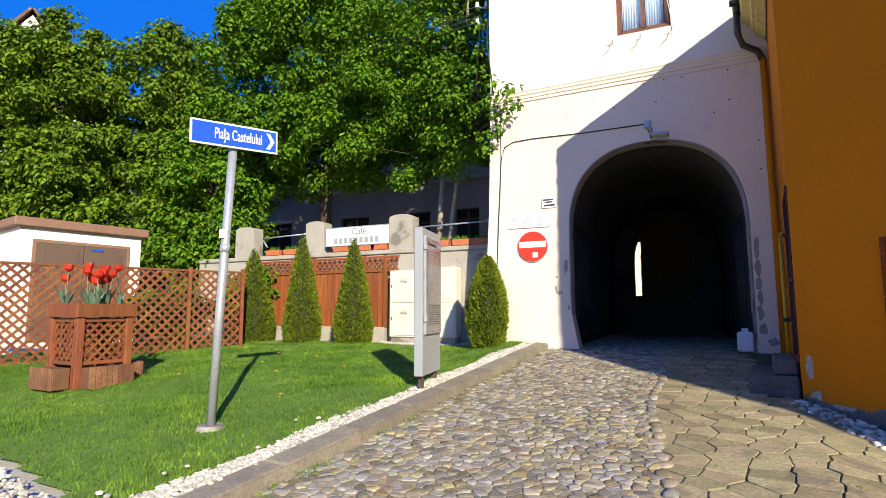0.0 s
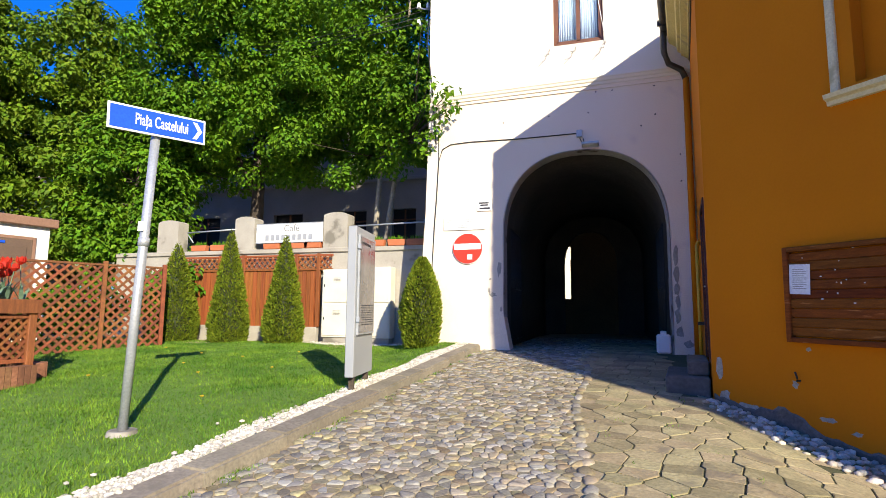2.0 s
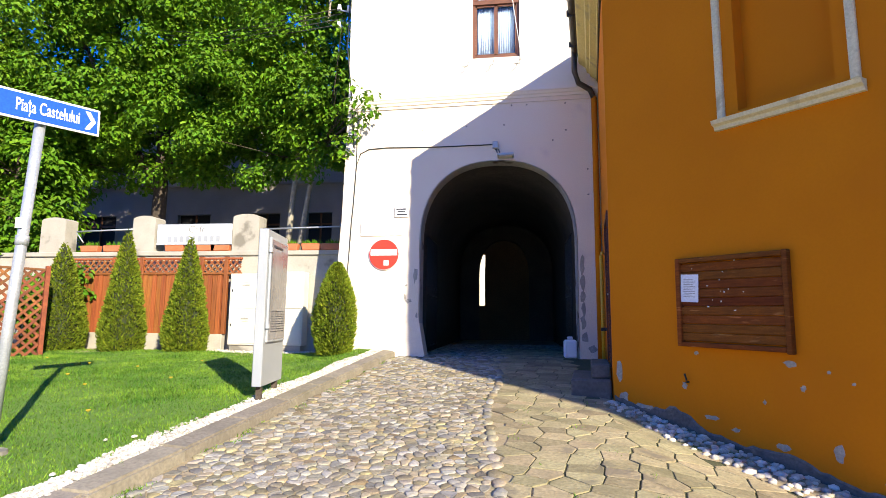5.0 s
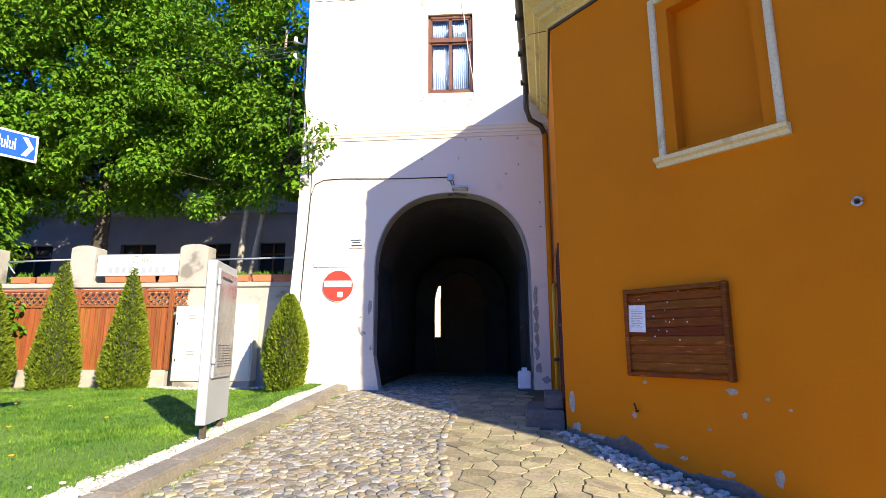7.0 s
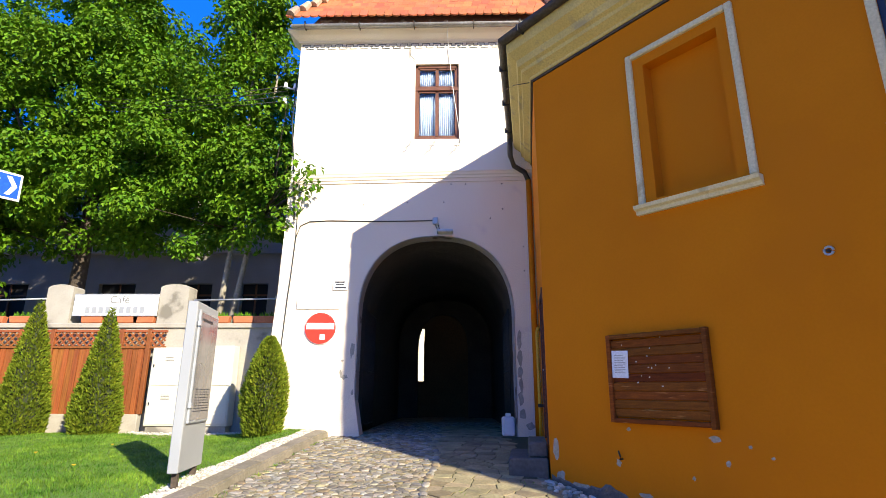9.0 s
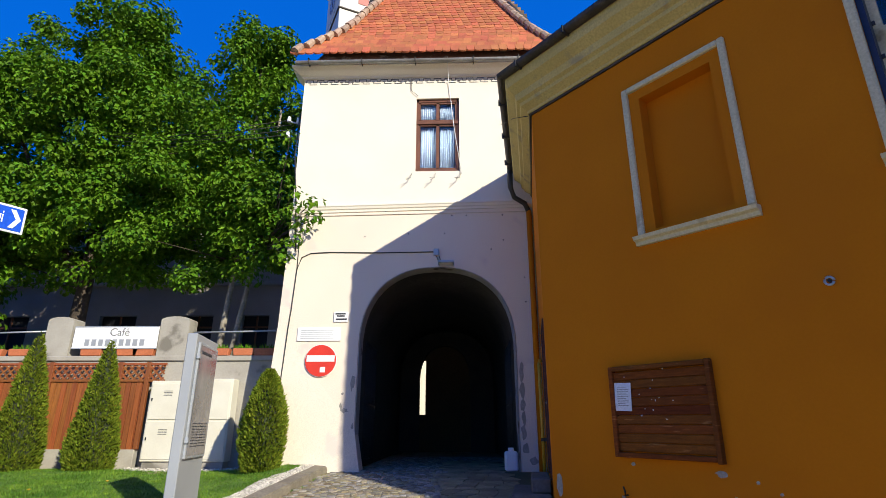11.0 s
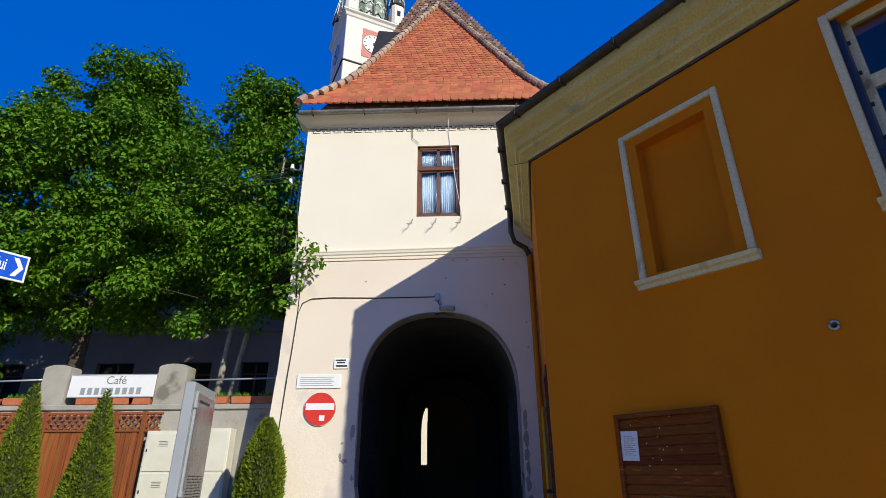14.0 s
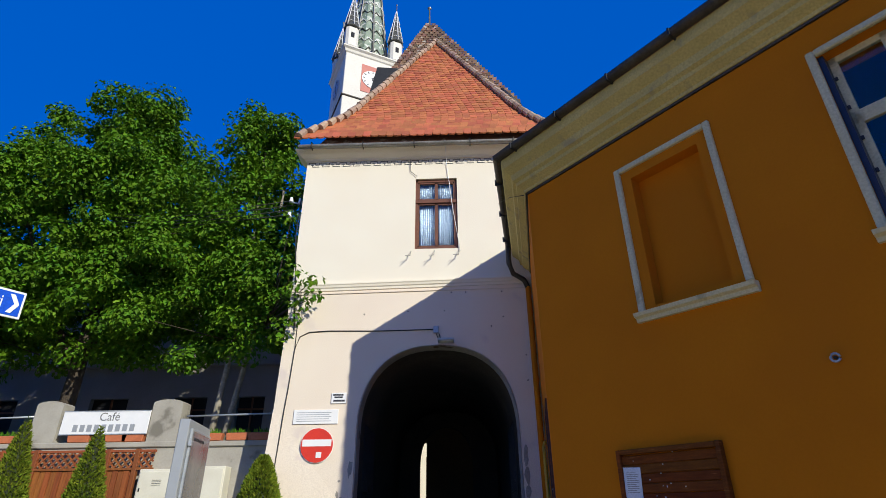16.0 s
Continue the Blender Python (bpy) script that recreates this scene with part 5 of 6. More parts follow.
def tulip(x, y, h, seed):
    r = random.Random(seed)
    ob = thing("tulip", "red tulip with grey-green leaves in the planter", "flower", PT @ pose(x, y, 1.06), "tulips in the planter")
    lx, ly = r.uniform(-0.05, 0.05), r.uniform(-0.05, 0.05)
    tube("stalk", M_TULIPLEAF, ob, [(0, 0, -0.02), (lx * 0.5, ly * 0.5, h * 0.5), (lx, ly, h)], 0.006, 5)
    V, F = [], []
    for k in range(6):
        a = 2 * math.pi * k / 6 + r.uniform(-0.2, 0.2)
        ca, sa = math.cos(a), math.sin(a)
        b = len(V)
        for t, rad, wd in ((0.0, 0.010, 0.013), (0.35, 0.046, 0.038), (0.75, 0.052, 0.032), (1.0, 0.055, 0.005)):
            for s in (-1, 1):
                V.append((lx + rad * ca - s * wd * sa, ly + rad * sa + s * wd * ca, h + 0.11 * t))
        F += [(b, b + 1, b + 3, b + 2), (b + 2, b + 3, b + 5, b + 4), (b + 4, b + 5, b + 7, b + 6)]
    mesh("petals", V, F, M_TULIP, ob)
    V, F = [], []
    for k in range(4):
        a, ln = r.uniform(0, 6.3), r.uniform(0.18, 0.32)
        ca, sa, b = math.cos(a), math.sin(a), len(V)
        for t, wd, out in ((0, 0.012, 0.01), (0.35, 0.028, 0.05), (0.75, 0.02, 0.10), (1.0, 0.002, 0.16)):
            for s in (-1, 1):
                V.append((out * ca - s * wd * sa, out * sa + s * wd * ca, ln * t * (1 - 0.1 * t)))
        F += [(b, b + 1, b + 3, b + 2), (b + 2, b + 3, b + 5, b + 4), (b + 4, b + 5, b + 7, b + 6)]
    mesh("leaves", V, F, M_TULIPLEAF, ob)


for k in range(18):
    tulip(random.uniform(-0.35, 0.35), random.uniform(-0.35, 0.35), random.uniform(0.28, 0.52), k)

# ---- lattice fence and shed ----
lf = thing("lattice_fence", "red-brown diagonal lattice fence panels between posts", "fence")
FP = [Vector(p) for p in ((-9.0, -0.75, 0), (-9.55, -1.75, 0), (-10.98, -4.92, 0), (-12.0, -7.2, 0))]
for a, b in zip(FP, FP[1:]):
    ln, an = (b - a).length, math.degrees(math.atan2(b.y - a.y, b.x - a.x))
    za = zb = -0.13
    m = pose(a.x, a.y, (za + zb) / 2, 0, 0, an)
    lattice(lf, m, 0.05, ln - 0.05, -0.12, 1.72, 0.185, 0.05, 0.012, M_LATTICE)
    for z in (-0.10, 1.74):
        ob = box("panel_rail", M_LATTICE, lf, 0, ln, -0.025, 0.03, z - 0.02, z + 0.025, 0.004)
        ob.matrix_basis = m
    for x in (0.0, ln):
        ob = box("post", M_LATTICE, lf, x - 0.04, x + 0.04, -0.045, 0.045, -0.2, 1.82, 0.006)
        ob.matrix_basis = m
shed = thing("utility_shed", "white plastered utility shed with brown double doors", "shed", pose(-13.17, -0.29, 0, 0, 0, -102.4))
box("wall_body", M_SHED, shed, 0.0, 2.74, -2.6, 0.0, -0.4, 2.73)
bm = bmesh.new()
add_box(bm, -0.14, 2.88, -2.75, 0.14, 2.73, 2.95, 0.02)
part("roof_slab", bm, M_SHEDROOF, shed)
for x0, x1 in ((0.37, 1.37), (1.39, 2.40)):
    dr = box("door", M_SHEDDOOR, shed, x0, x1, 0.0, 0.035, 0.0, 2.38, 0.006)
    box("door_panel", M_SHEDDOOR, dr, x0 + 0.12, x1 - 0.12, 0.036, 0.048, 1.2, 2.2, 0.006)
box("notice", M_BLUE, shed, 0.95, 1.2, 0.049, 0.054, 2.25, 2.31)
box("door_frame", M_SHEDROOF, shed, 0.30, 0.37, -0.01, 0.04, 0.0, 2.45)
box("door_frame", M_SHEDROOF, shed, 2.40, 2.47, -0.01, 0.04, 0.0, 2.45)
box("door_frame", M_SHEDROOF, shed, 0.37, 2.40, -0.01, 0.04, 2.38, 2.45)


# ---- buildings behind ----
bw = thing("terrace_building", "grey plastered building in shade behind the terrace trees", "building")
BW = [(-17.3, -15.7), (-13.0, -11.6), (-9.9, -8.7), (-7.6, -6.6)]
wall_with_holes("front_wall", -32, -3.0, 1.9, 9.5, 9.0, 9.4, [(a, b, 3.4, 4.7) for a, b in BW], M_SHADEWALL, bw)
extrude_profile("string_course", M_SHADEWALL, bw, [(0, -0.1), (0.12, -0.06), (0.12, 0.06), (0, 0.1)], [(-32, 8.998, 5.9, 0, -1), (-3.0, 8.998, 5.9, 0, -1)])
for a, b in BW:
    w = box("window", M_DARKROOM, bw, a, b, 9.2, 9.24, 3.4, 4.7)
    box("frame_bar", M_BROWNWOOD, w, (a + b) / 2 - 0.03, (a + b) / 2 + 0.03, 9.15, 9.199, 3.4, 4.7)
    box("frame_bar", M_BROWNWOOD, w, a, b, 9.15, 9.199, 4.25, 4.31)
ins = thing("wire_rack", "metal rack with insulators and wires on the tower corner", "insulator rack")
for z in (7.05, 7.45):
    tube("arm", M_GALV, ins, [(TL, 0.5, z), (TL - 0.45, 0.35, z + 0.05)], 0.02)
    for k in range(2):
        bm = bmesh.new()
        bmesh.ops.create_cone(bm, cap_ends=True, segments=10, radius1=0.05, radius2=0.035, depth=0.12, matrix=pose(TL - 0.2 - 0.2 * k, 0.42 - 0.06 * k, z + 0.1))
        part("insulator", bm, M_WHITE, ins)
for k in range(4):
    tube("line_wire", M_BLACK, ins, [(TL - 0.2 - 0.08 * k, 0.42, 7.2 + 0.12 * k), (TL - 4.0, 1.5, 7.5 + 0.1 * k), (TL - 11.0, 4.0, 9.4 + 0.2 * k)], 0.009, 5)
tube("drop_cable", M_BLACK, ins, [(TL - 0.12, 0.25, 7.6), (TL - 0.06, 0.0, 6.4), (TL + 0.06, -0.02, 5.4), (TL + 0.16, -0.02, 4.2)], 0.013, 6)
fh = thing("far_house", "distant cream gabled house above the trees", "house", pose(-36.5, 8.6, 0, 0, 0, 55))
bm = bmesh.new()
v = [bm.verts.new(p) for p in ((-4, 0, 0), (4, 0, 0), (4, 0, 14), (0, 0, 19.5), (-4, 0, 14))]
f0 = bm.faces.new(v)
ex = bmesh.ops.extrude_face_region(bm, geom=[f0])
bmesh.ops.translate(bm, vec=(0, 9, 0), verts=[q for q in ex["geom"] if isinstance(q, bmesh.types.BMVert)])
part("wall_body", bm, M_CHURCH, fh)
for s in (-1, 1):
    bm = bmesh.new()
    v = [bm.verts.new(p) for p in ((s * 4.4, -0.3, 13.6), (0, -0.3, 19.8), (0, 9.3, 19.8), (s * 4.4, 9.3, 13.6))]
    bm.faces.new(v)
    rf = part("roof_slope", bm, M_OLDTILE, fh)
    rf.modifiers.new("thickness", "SOLIDIFY").thickness = 0.15

# church tower: corner towards the viewer
ch = thing("church_tower", "white church tower with clocks and a green tiled spire", "church tower", pose(-10.15, 28.2, 0, 0, 0, 27))
CW, CT = 5.7, 42.8
box("shaft", M_CHURCH, ch, 0, CW, 0, CW, 0, CT, 0.05)
extrude_profile("cornice", M_CHURCH, ch, [(0, -0.5), (0.12, -0.4), (0.2, -0.15), (0.4, 0.0), (0.4, 0.15), (0, 0.25)], [(0, CW, CT, -1, 0), (0, 0, CT, -1, -1), (CW, 0, CT, 1, -1), (CW, CW, CT, 1, 0)])
extrude_profile("mid_band", M_DARKZINC, ch, [(0, -0.1), (0.12, -0.05), (0.12, 0.05), (0, 0.1)], [(0, CW, 36.8, -1, 0), (0, 0, 36.8, -1, -1), (CW, 0, 36.8, 1, -1), (CW, CW, 36.8, 1, 0)])
for face in (0, 1):
    R = pose(CW / 2, 0, 39.6) if face == 0 else pose(0, CW / 2, 39.6, 0, 0, -90)
    bm = bmesh.new()
    add_box(bm, -1.15, 1.15, -0.05, -0.003, -1.75, 1.75, 0, R)
    dial = part("dial_panel", bm, M_BLIND if face == 0 else M_CHURCH, ch, "pink framed clock panel")
    bm = bmesh.new()
    bmesh.ops.create_cone(bm, cap_ends=True, segments=40, radius1=1.08, radius2=1.08, depth=0.06, matrix=R @ pose(0, -0.085, 0, 90))
    part("dial", bm, M_WHITE if face == 0 else M_CLOCK, dial)
    bm = bmesh.new()
    for k in range(12):
        add_box(bm, -0.05, 0.05, -0.13, -0.116, 0.78, 1.0, 0, R @ pose(0, 0, 0, 0, 30 * k))
    add_box(bm, -0.06, 0.06, -0.15, -0.135, -0.2, 0.75, 0, R @ pose(0, 0, 0, 0, 160))
    add_box(bm, -0.04, 0.04, -0.17, -0.155, -0.2, 1.1, 0, R @ pose(0, 0, 0, 0, 20))
    tagged(part("hour_marks", bm, M_INK, dial), kind="stuff")
for cx, cy in ((0.45, 0.45), (CW - 0.45, 0.45), (0.45, CW - 0.45), (CW - 0.45, CW - 0.45)):
    tu = box("turret", M_CHURCH, ch, cx - 0.66, cx + 0.66, cy - 0.66, cy + 0.66, CT + 0.2, CT + 3.2, 0.25)
    box("turret_window", M_DARKROOM, tu, cx - 0.18, cx + 0.18, cy - 0.68, cy - 0.662, CT + 1.5, CT + 2.2)
    bm = bmesh.new()
    bmesh.ops.create_cone(bm, cap_ends=True, segments=8, radius1=0.86, radius2=0.03, depth=5.2, matrix=pose(cx, cy, CT + 5.8))
    sp = part("turret_spire", bm, M_TURRET, tu, "dark tiled little spire with white ribs")
    for k in range(8):
        w = math.pi / 4 * k
        tube("rib", M_WHITE, tu, [(cx + 0.88 * math.cos(w), cy + 0.88 * math.sin(w), CT + 3.2), (cx + 0.04 * math.cos(w), cy + 0.04 * math.sin(w), CT + 8.4)], [0.07, 0.03], 4)
    for k in range(5):
        q = 1 - (k + 0.6) / 6
        tube("white_ring", M_WHITE, tu, [(cx + 0.86 * q * math.cos(w), cy + 0.86 * q * math.sin(w), CT + 3.2 + 5.2 * (1 - q) + 0.12 * (j % 2)) for j, w in enumerate(np.linspace(0, 2 * math.pi, 17))], 0.045, 4)
    tube("finial", M_ZINC, tu, [(cx, cy, CT + 8.3), (cx, cy, CT + 9.3), (cx, cy, CT + 9.4)], [0.05, 0.04, 0.12], 6)
bm = bmesh.new()
bmesh.ops.create_cone(bm, cap_ends=True, segments=8, radius1=2.5, radius2=0.1, depth=24, matrix=pose(CW / 2, CW / 2, CT + 12.2, 0, 0, 22.5))
part("spire", bm, M_SPIRE, ch, "green glazed tile spire")
for k in range(14):
    q = 1 - (k + 0.5) / 15
    tube("zigzag_course", M_WHITE if k % 2 else M_TURRET, ch, [(CW / 2 + 2.5 * q * math.cos(w) * (0.95 if j % 2 else 1.0), CW / 2 + 2.5 * q * math.sin(w) * (0.95 if j % 2 else 1.0), CT + 0.3 + 24 * (1 - q) + (0.75 * q if j % 2 else 0)) for j, w in enumerate(np.linspace(0, 2 * math.pi, 33))], 0.09, 4)
for k in range(8):
    w = math.pi / 4 * k
    tube("spire_rib", M_ZINC, ch, [(CW / 2 + 2.52 * math.cos(w), CW / 2 + 2.52 * math.sin(w), CT + 0.2), (CW / 2 + 0.1 * math.cos(w), CW / 2 + 0.1 * math.sin(w), CT + 24.2)], [0.12, 0.05], 6)


# ---- trees ----
def leaf_mesh(name, centres, radii, per, size, material, parent, seed, squash=0.62):
    """Folded pointed leaves in flattened sprays: each leaf faces up and outwards and droops at its tip."""
    rs = np.random.RandomState(seed)
    C = np.repeat(np.asarray(centres), per, 0)
    Rr = np.repeat(np.asarray(radii), per)[:, None]
    n = len(C)
    d = rs.normal(0, 1, (n, 3))
    d /= np.linalg.norm(d, axis=1)[:, None]
    P = C + d * Rr * (0.35 + 0.75 * rs.rand(n, 1) ** 0.7) * np.array([1, 1, squash])
    nrm = d * 0.75 + np.array([0, 0, 0.7]) + rs.normal(0, 0.30, (n, 3))
    nrm /= np.linalg.norm(nrm, axis=1)[:, None]
    t = d * np.array([1, 1, 0.2]) + rs.normal(0, 0.45, (n, 3)) + np.array([0, 0, -0.35])
    t -= nrm * (t * nrm).sum(1, keepdims=True)
    t /= np.linalg.norm(t, axis=1)[:, None]
    b = np.cross(nrm, t)
    L, w = rs.uniform(0.65, 1.15, (n, 1)) * size, rs.uniform(0.30, 0.44, (n, 1)) * size
    fold = nrm * w * 0.35
    Q = np.stack([P - t * L * 0.5, P + b * w - t * L * 0.12 + fold, P + b * w * 0.62 + t * L * 0.22 + fold * 0.4, P + t * L * 0.55 - nrm * L * 0.16,
                  P - b * w * 0.62 + t * L * 0.22 + fold * 0.4, P - b * w - t * L * 0.12 + fold], 1).reshape(-1, 3)
    i = np.arange(n) * 6
    F = np.concatenate([np.stack([i, i + 1, i + 2, i + 3], 1), np.stack([i, i + 3, i + 4, i + 5], 1)])
    return tagged(mesh(name, Q, F, material, parent), kind="stuff")


def tree(label, base, trunks, lobes, clumps, per, size, material, bark, seed, rad=(0.45, 0.85), extra=()):
    """lobes: (x, y, z, rx, ry, rz) ellipsoids that the clumps fill."""
    r = random.Random(seed)
    ob = thing("tree", label, "tree", pose(*base), "trees behind the terrace")
    cs, rr = [], []
    vol = [(l[3] * l[4] * l[5]) ** 0.55 for l in lobes]
    for _ in range(clumps):
        l = r.choices(lobes, vol)[0]
        while True:
            d = Vector((r.uniform(-1, 1), r.uniform(-1, 1), r.uniform(-1, 1)))
            if 0.45 < d.length < 1:
                break
        cs.append((l[0] + d.x * l[3] - base[0], l[1] + d.y * l[4] - base[1], l[2] + d.z * l[5] - base[2]))
        rr.append(r.uniform(*rad))
    for c in extra:
        cs.append((c[0] - base[0], c[1] - base[1], c[2] - base[2]))
        rr.append(c[3])
    tops = []
    for path, r0, r1 in trunks:
        n = len(path)
        tube("trunk", bark, ob, [Vector(p) - Vector(base) for p in path], [r0 + (r1 - r0) * k / (n - 1) for k in range(n)], 10)
        tops.append([Vector(p) - Vector(base) for p in path])
    V, F = [], []
    for k, c in enumerate(cs):
        if k % 4 and k < clumps:
            continue
        c = Vector(c)
        p = min((t[i].lerp(t[i + 1], f) for t in tops for i in range(1, len(t) - 1) for f in (0, 0.25, 0.5, 0.75, 1)), key=lambda q: (q - c).length + (1.0 if q.z > c.z else 0))
        mid = p.lerp(c, 0.5) + Vector((r.uniform(-0.2, 0.2), r.uniform(-0.2, 0.2), r.uniform(0, 0.3)))
        v, f = tube_geo([p, mid, c], [0.020, 0.012, 0.005], 5, False)
        F += [tuple(i + len(V) for i in q) for q in f]
        V += v
    tagged(mesh("branching", V, F, M_BARK, ob, smooth=True), kind="stuff")
    leaf_mesh("crown", cs, rr, per, size, material, ob, seed)
    return ob


tree("large leafy lime tree with a dark trunk", (-10.2, 4.0, 2.0), [([(-10.2, 4, 1.9), (-10.15, 4, 4.5), (-10.3, 4.1, 7.5), (-10.4, 4.0, 11.0), (-10.4, 4, 14.0)], 0.24, 0.06), ([(-10.15, 4, 4.3), (-11.8, 3.8, 7.0), (-13.2, 3.8, 9.5)], 0.12, 0.04), ([(-10.2, 4, 4.6), (-8.8, 3.7, 7.0), (-8.0, 3.6, 9.0)], 0.12, 0.04)],
     [(-10.4, 4, 9.0, 2.9, 2.6, 4.2), (-10.4, 4, 12.0, 1.7, 1.6, 2.4), (-13.3, 4, 8.3, 2.2, 2.2, 4.0), (-8.2, 3.6, 7.6, 1.9, 2.0, 3.4), (-10.6, 3.2, 6.0, 3.6, 2.0, 1.7), (-12.9, 3.6, 11.2, 1.0, 1.0, 2.2)],
     500, 180, 0.15, M_LEAF, M_BARK, 11, (0.40, 0.72))
tree("slender lime tree with pale twin trunks", (-5.2, 2.3, 2.0), [([(-5.35, 2.3, 1.9), (-5.25, 2.3, 3.4), (-5.1, 2.4, 6.0), (-5.2, 2.4, 11.0)], 0.09, 0.03), ([(-5.05, 2.25, 1.9), (-4.85, 2.25, 3.4), (-4.55, 2.3, 5.6), (-4.4, 2.2, 9.0)], 0.085, 0.03)],
     [(-5.3, 2.4, 8.0, 1.6, 1.6, 3.6), (-5.1, 2.4, 10.6, 0.9, 0.9, 1.7), (-4.5, 1.9, 6.0, 1.4, 1.4, 1.9), (-6.6, 2.2, 6.2, 1.5, 1.5, 2.2), (-4.2, 1.2, 5.4, 0.9, 0.9, 1.2)],
     240, 140, 0.13, M_LEAF, M_PALEBARK, 12, (0.32, 0.58))
TWIGS = [(-3.2, -0.15, 4.9), (-3.0, -0.3, 5.35), (-2.75, -0.35, 4.65), (-2.55, -0.4, 5.1), (-3.25, 0.0, 4.3), (-3.3, 0.0, 5.8), (-3.4, 0.2, 6.3), (-2.9, -0.3, 4.35), (-2.45, -0.42, 4.75), (-3.1, -0.2, 4.0), (-3.3, 0.05, 6.9), (-2.95, -0.3, 5.0)]
tw_ob = thing("overhanging_branch", "thin leafy lime branch hanging before the facade corner", "branch", pose(-3.7, 0.9, 4.6))
for k, c in enumerate(TWIGS):
    c = Vector(c) - Vector((-3.7, 0.9, 4.6))
    tube("twig", M_BARK, tw_ob, [(-0.6, 0.8, 0.2), c * 0.5 + Vector((-0.1, 0.1, 0.12)), c, c * 1.06 + Vector((0.03, 0, -0.05))], [0.025, 0.014, 0.007, 0.004], 5)
leaf_mesh("leaf_spray", [Vector(c) - Vector((-3.7, 0.9, 4.6)) for c in TWIGS], [0.25] * len(TWIGS), 26, 0.125, M_LEAF, tw_ob, 77)
tree("yellow-green leafy tree behind the shed", (-17.0, 3.5, 0.0), [([(-17, 3.5, -0.1), (-17, 3.5, 5), (-16.8, 3.5, 10.5)], 0.22, 0.04)],
     [(-17.0, 3.5, 6.2, 2.6, 2.4, 4.6), (-17.2, 3.2, 9.2, 1.6, 1.6, 2.4), (-15.6, 2.6, 4.2, 1.8, 1.6, 2.6)], 260, 120, 0.18, M_LEAF2, M_BARK, 13, (0.4, 0.72))
tree("yellow-green leafy tree beside the shed", (-20.6, 1.6, 0.0), [([(-20.6, 1.6, -0.1), (-20.6, 1.6, 5), (-20.4, 1.6, 11)], 0.22, 0.04)],
     [(-20.6, 1.6, 6.4, 2.8, 2.4, 4.8), (-20.4, 1.6, 9.6, 1.6, 1.6, 2.2), (-18.5, 0.8, 4.6, 1.6, 1.4, 2.6)], 260, 120, 0.19, M_LEAF2, M_BARK, 14, (0.4, 0.72))
tree("yellow-green leafy tree at the yard edge", (-22.6, 0.6, 0.0), [([(-22.6, 0.6, -0.1), (-22.6, 0.6, 5), (-22.5, 0.6, 10)], 0.22, 0.04)],
     [(-22.6, 0.6, 6.2, 2.8, 2.4, 4.6), (-22.6, 0.6, 9.0, 2.0, 1.8, 2.4)], 260, 120, 0.20, M_LEAF2, M_BARK, 15, (0.45, 0.8))
tree("dense leafy tree filling in behind the lattice fence", (-13.2, 2.2, 0.0), [([(-13.2, 2.2, -0.1), (-13.2, 2.2, 3), (-13.1, 2.2, 6)], 0.12, 0.03)],
     [(-13.2, 2.2, 4.2, 1.8, 1.4, 3.2), (-12.0, 1.9, 3.2, 0.9, 0.7, 1.6), (-14.8, 2.6, 4.0, 1.4, 1.2, 2.6)], 150, 120, 0.165, M_LEAF, M_BARK, 16, (0.38, 0.66))

for k, (x, y, h) in enumerate(((-10.3, 0.1, 1.5), (-10.9, -0.8, 1.4), (-11.3, -1.7, 1.1), (-10.0, 0.9, 1.9))):
    bush = thing("garden_bush", "leafy green bush growing behind the lattice fence", "bush", pose(x, y, 0.0), "bushes behind the fence")
    r = random.Random(k)
    cs = [(r.uniform(-0.45, 0.45), r.uniform(-0.4, 0.4), 0.25 + h * r.random() * 0.8) for _ in range(16)]
    for c in cs[:5]:
        tube("stem", M_BARK, bush, [(0, 0, -0.1), (c[0] * 0.4, c[1] * 0.4, c[2] * 0.5), c], [0.02, 0.014, 0.006], 5)
    leaf_mesh("leafage", cs, [0.35] * 16, 80, 0.13, M_LEAF, bush, 200 + k)


# ---- kerb and paving pieces ----
kerb = thing("kerb", "worn sandstone kerb stones between lane and lawn", "kerb", kind="structure")
y = -9.6
while y < -0.1:
    ln = random.uniform(0.55, 1.0)
    y1 = min(y + ln, 0.05)
    bm = bmesh.new()
    V = []
    for yy in (y + 0.006, y1 - 0.006):
        xk, g = kerb_x(yy), gz(-2, yy)
        V += [bm.verts.new(p) for p in ((xk - 0.24, yy, g - 0.1), (xk + 0.01, yy, g - 0.1), (xk + random.uniform(-0.01, 0.01), yy, g + 0.10 + random.uniform(-0.012, 0.008)), (xk - 0.24, yy, g + 0.115))]
    for q in ((0, 1, 2, 3), (4, 7, 6, 5), (0, 4, 5, 1), (1, 5, 6, 2), (2, 6, 7, 3), (3, 7, 4, 0)):
        bm.faces.new([V[i] for i in q])
    bmesh.ops.bevel(bm, geom=[e for e in bm.edges if sum(1 for w in e.verts if w in (V[2], V[3], V[6], V[7])) == 2], offset=0.02, segments=2, affect="EDGES")
    part("kerb_stone", bm, M_KERB, kerb)
    y = y1


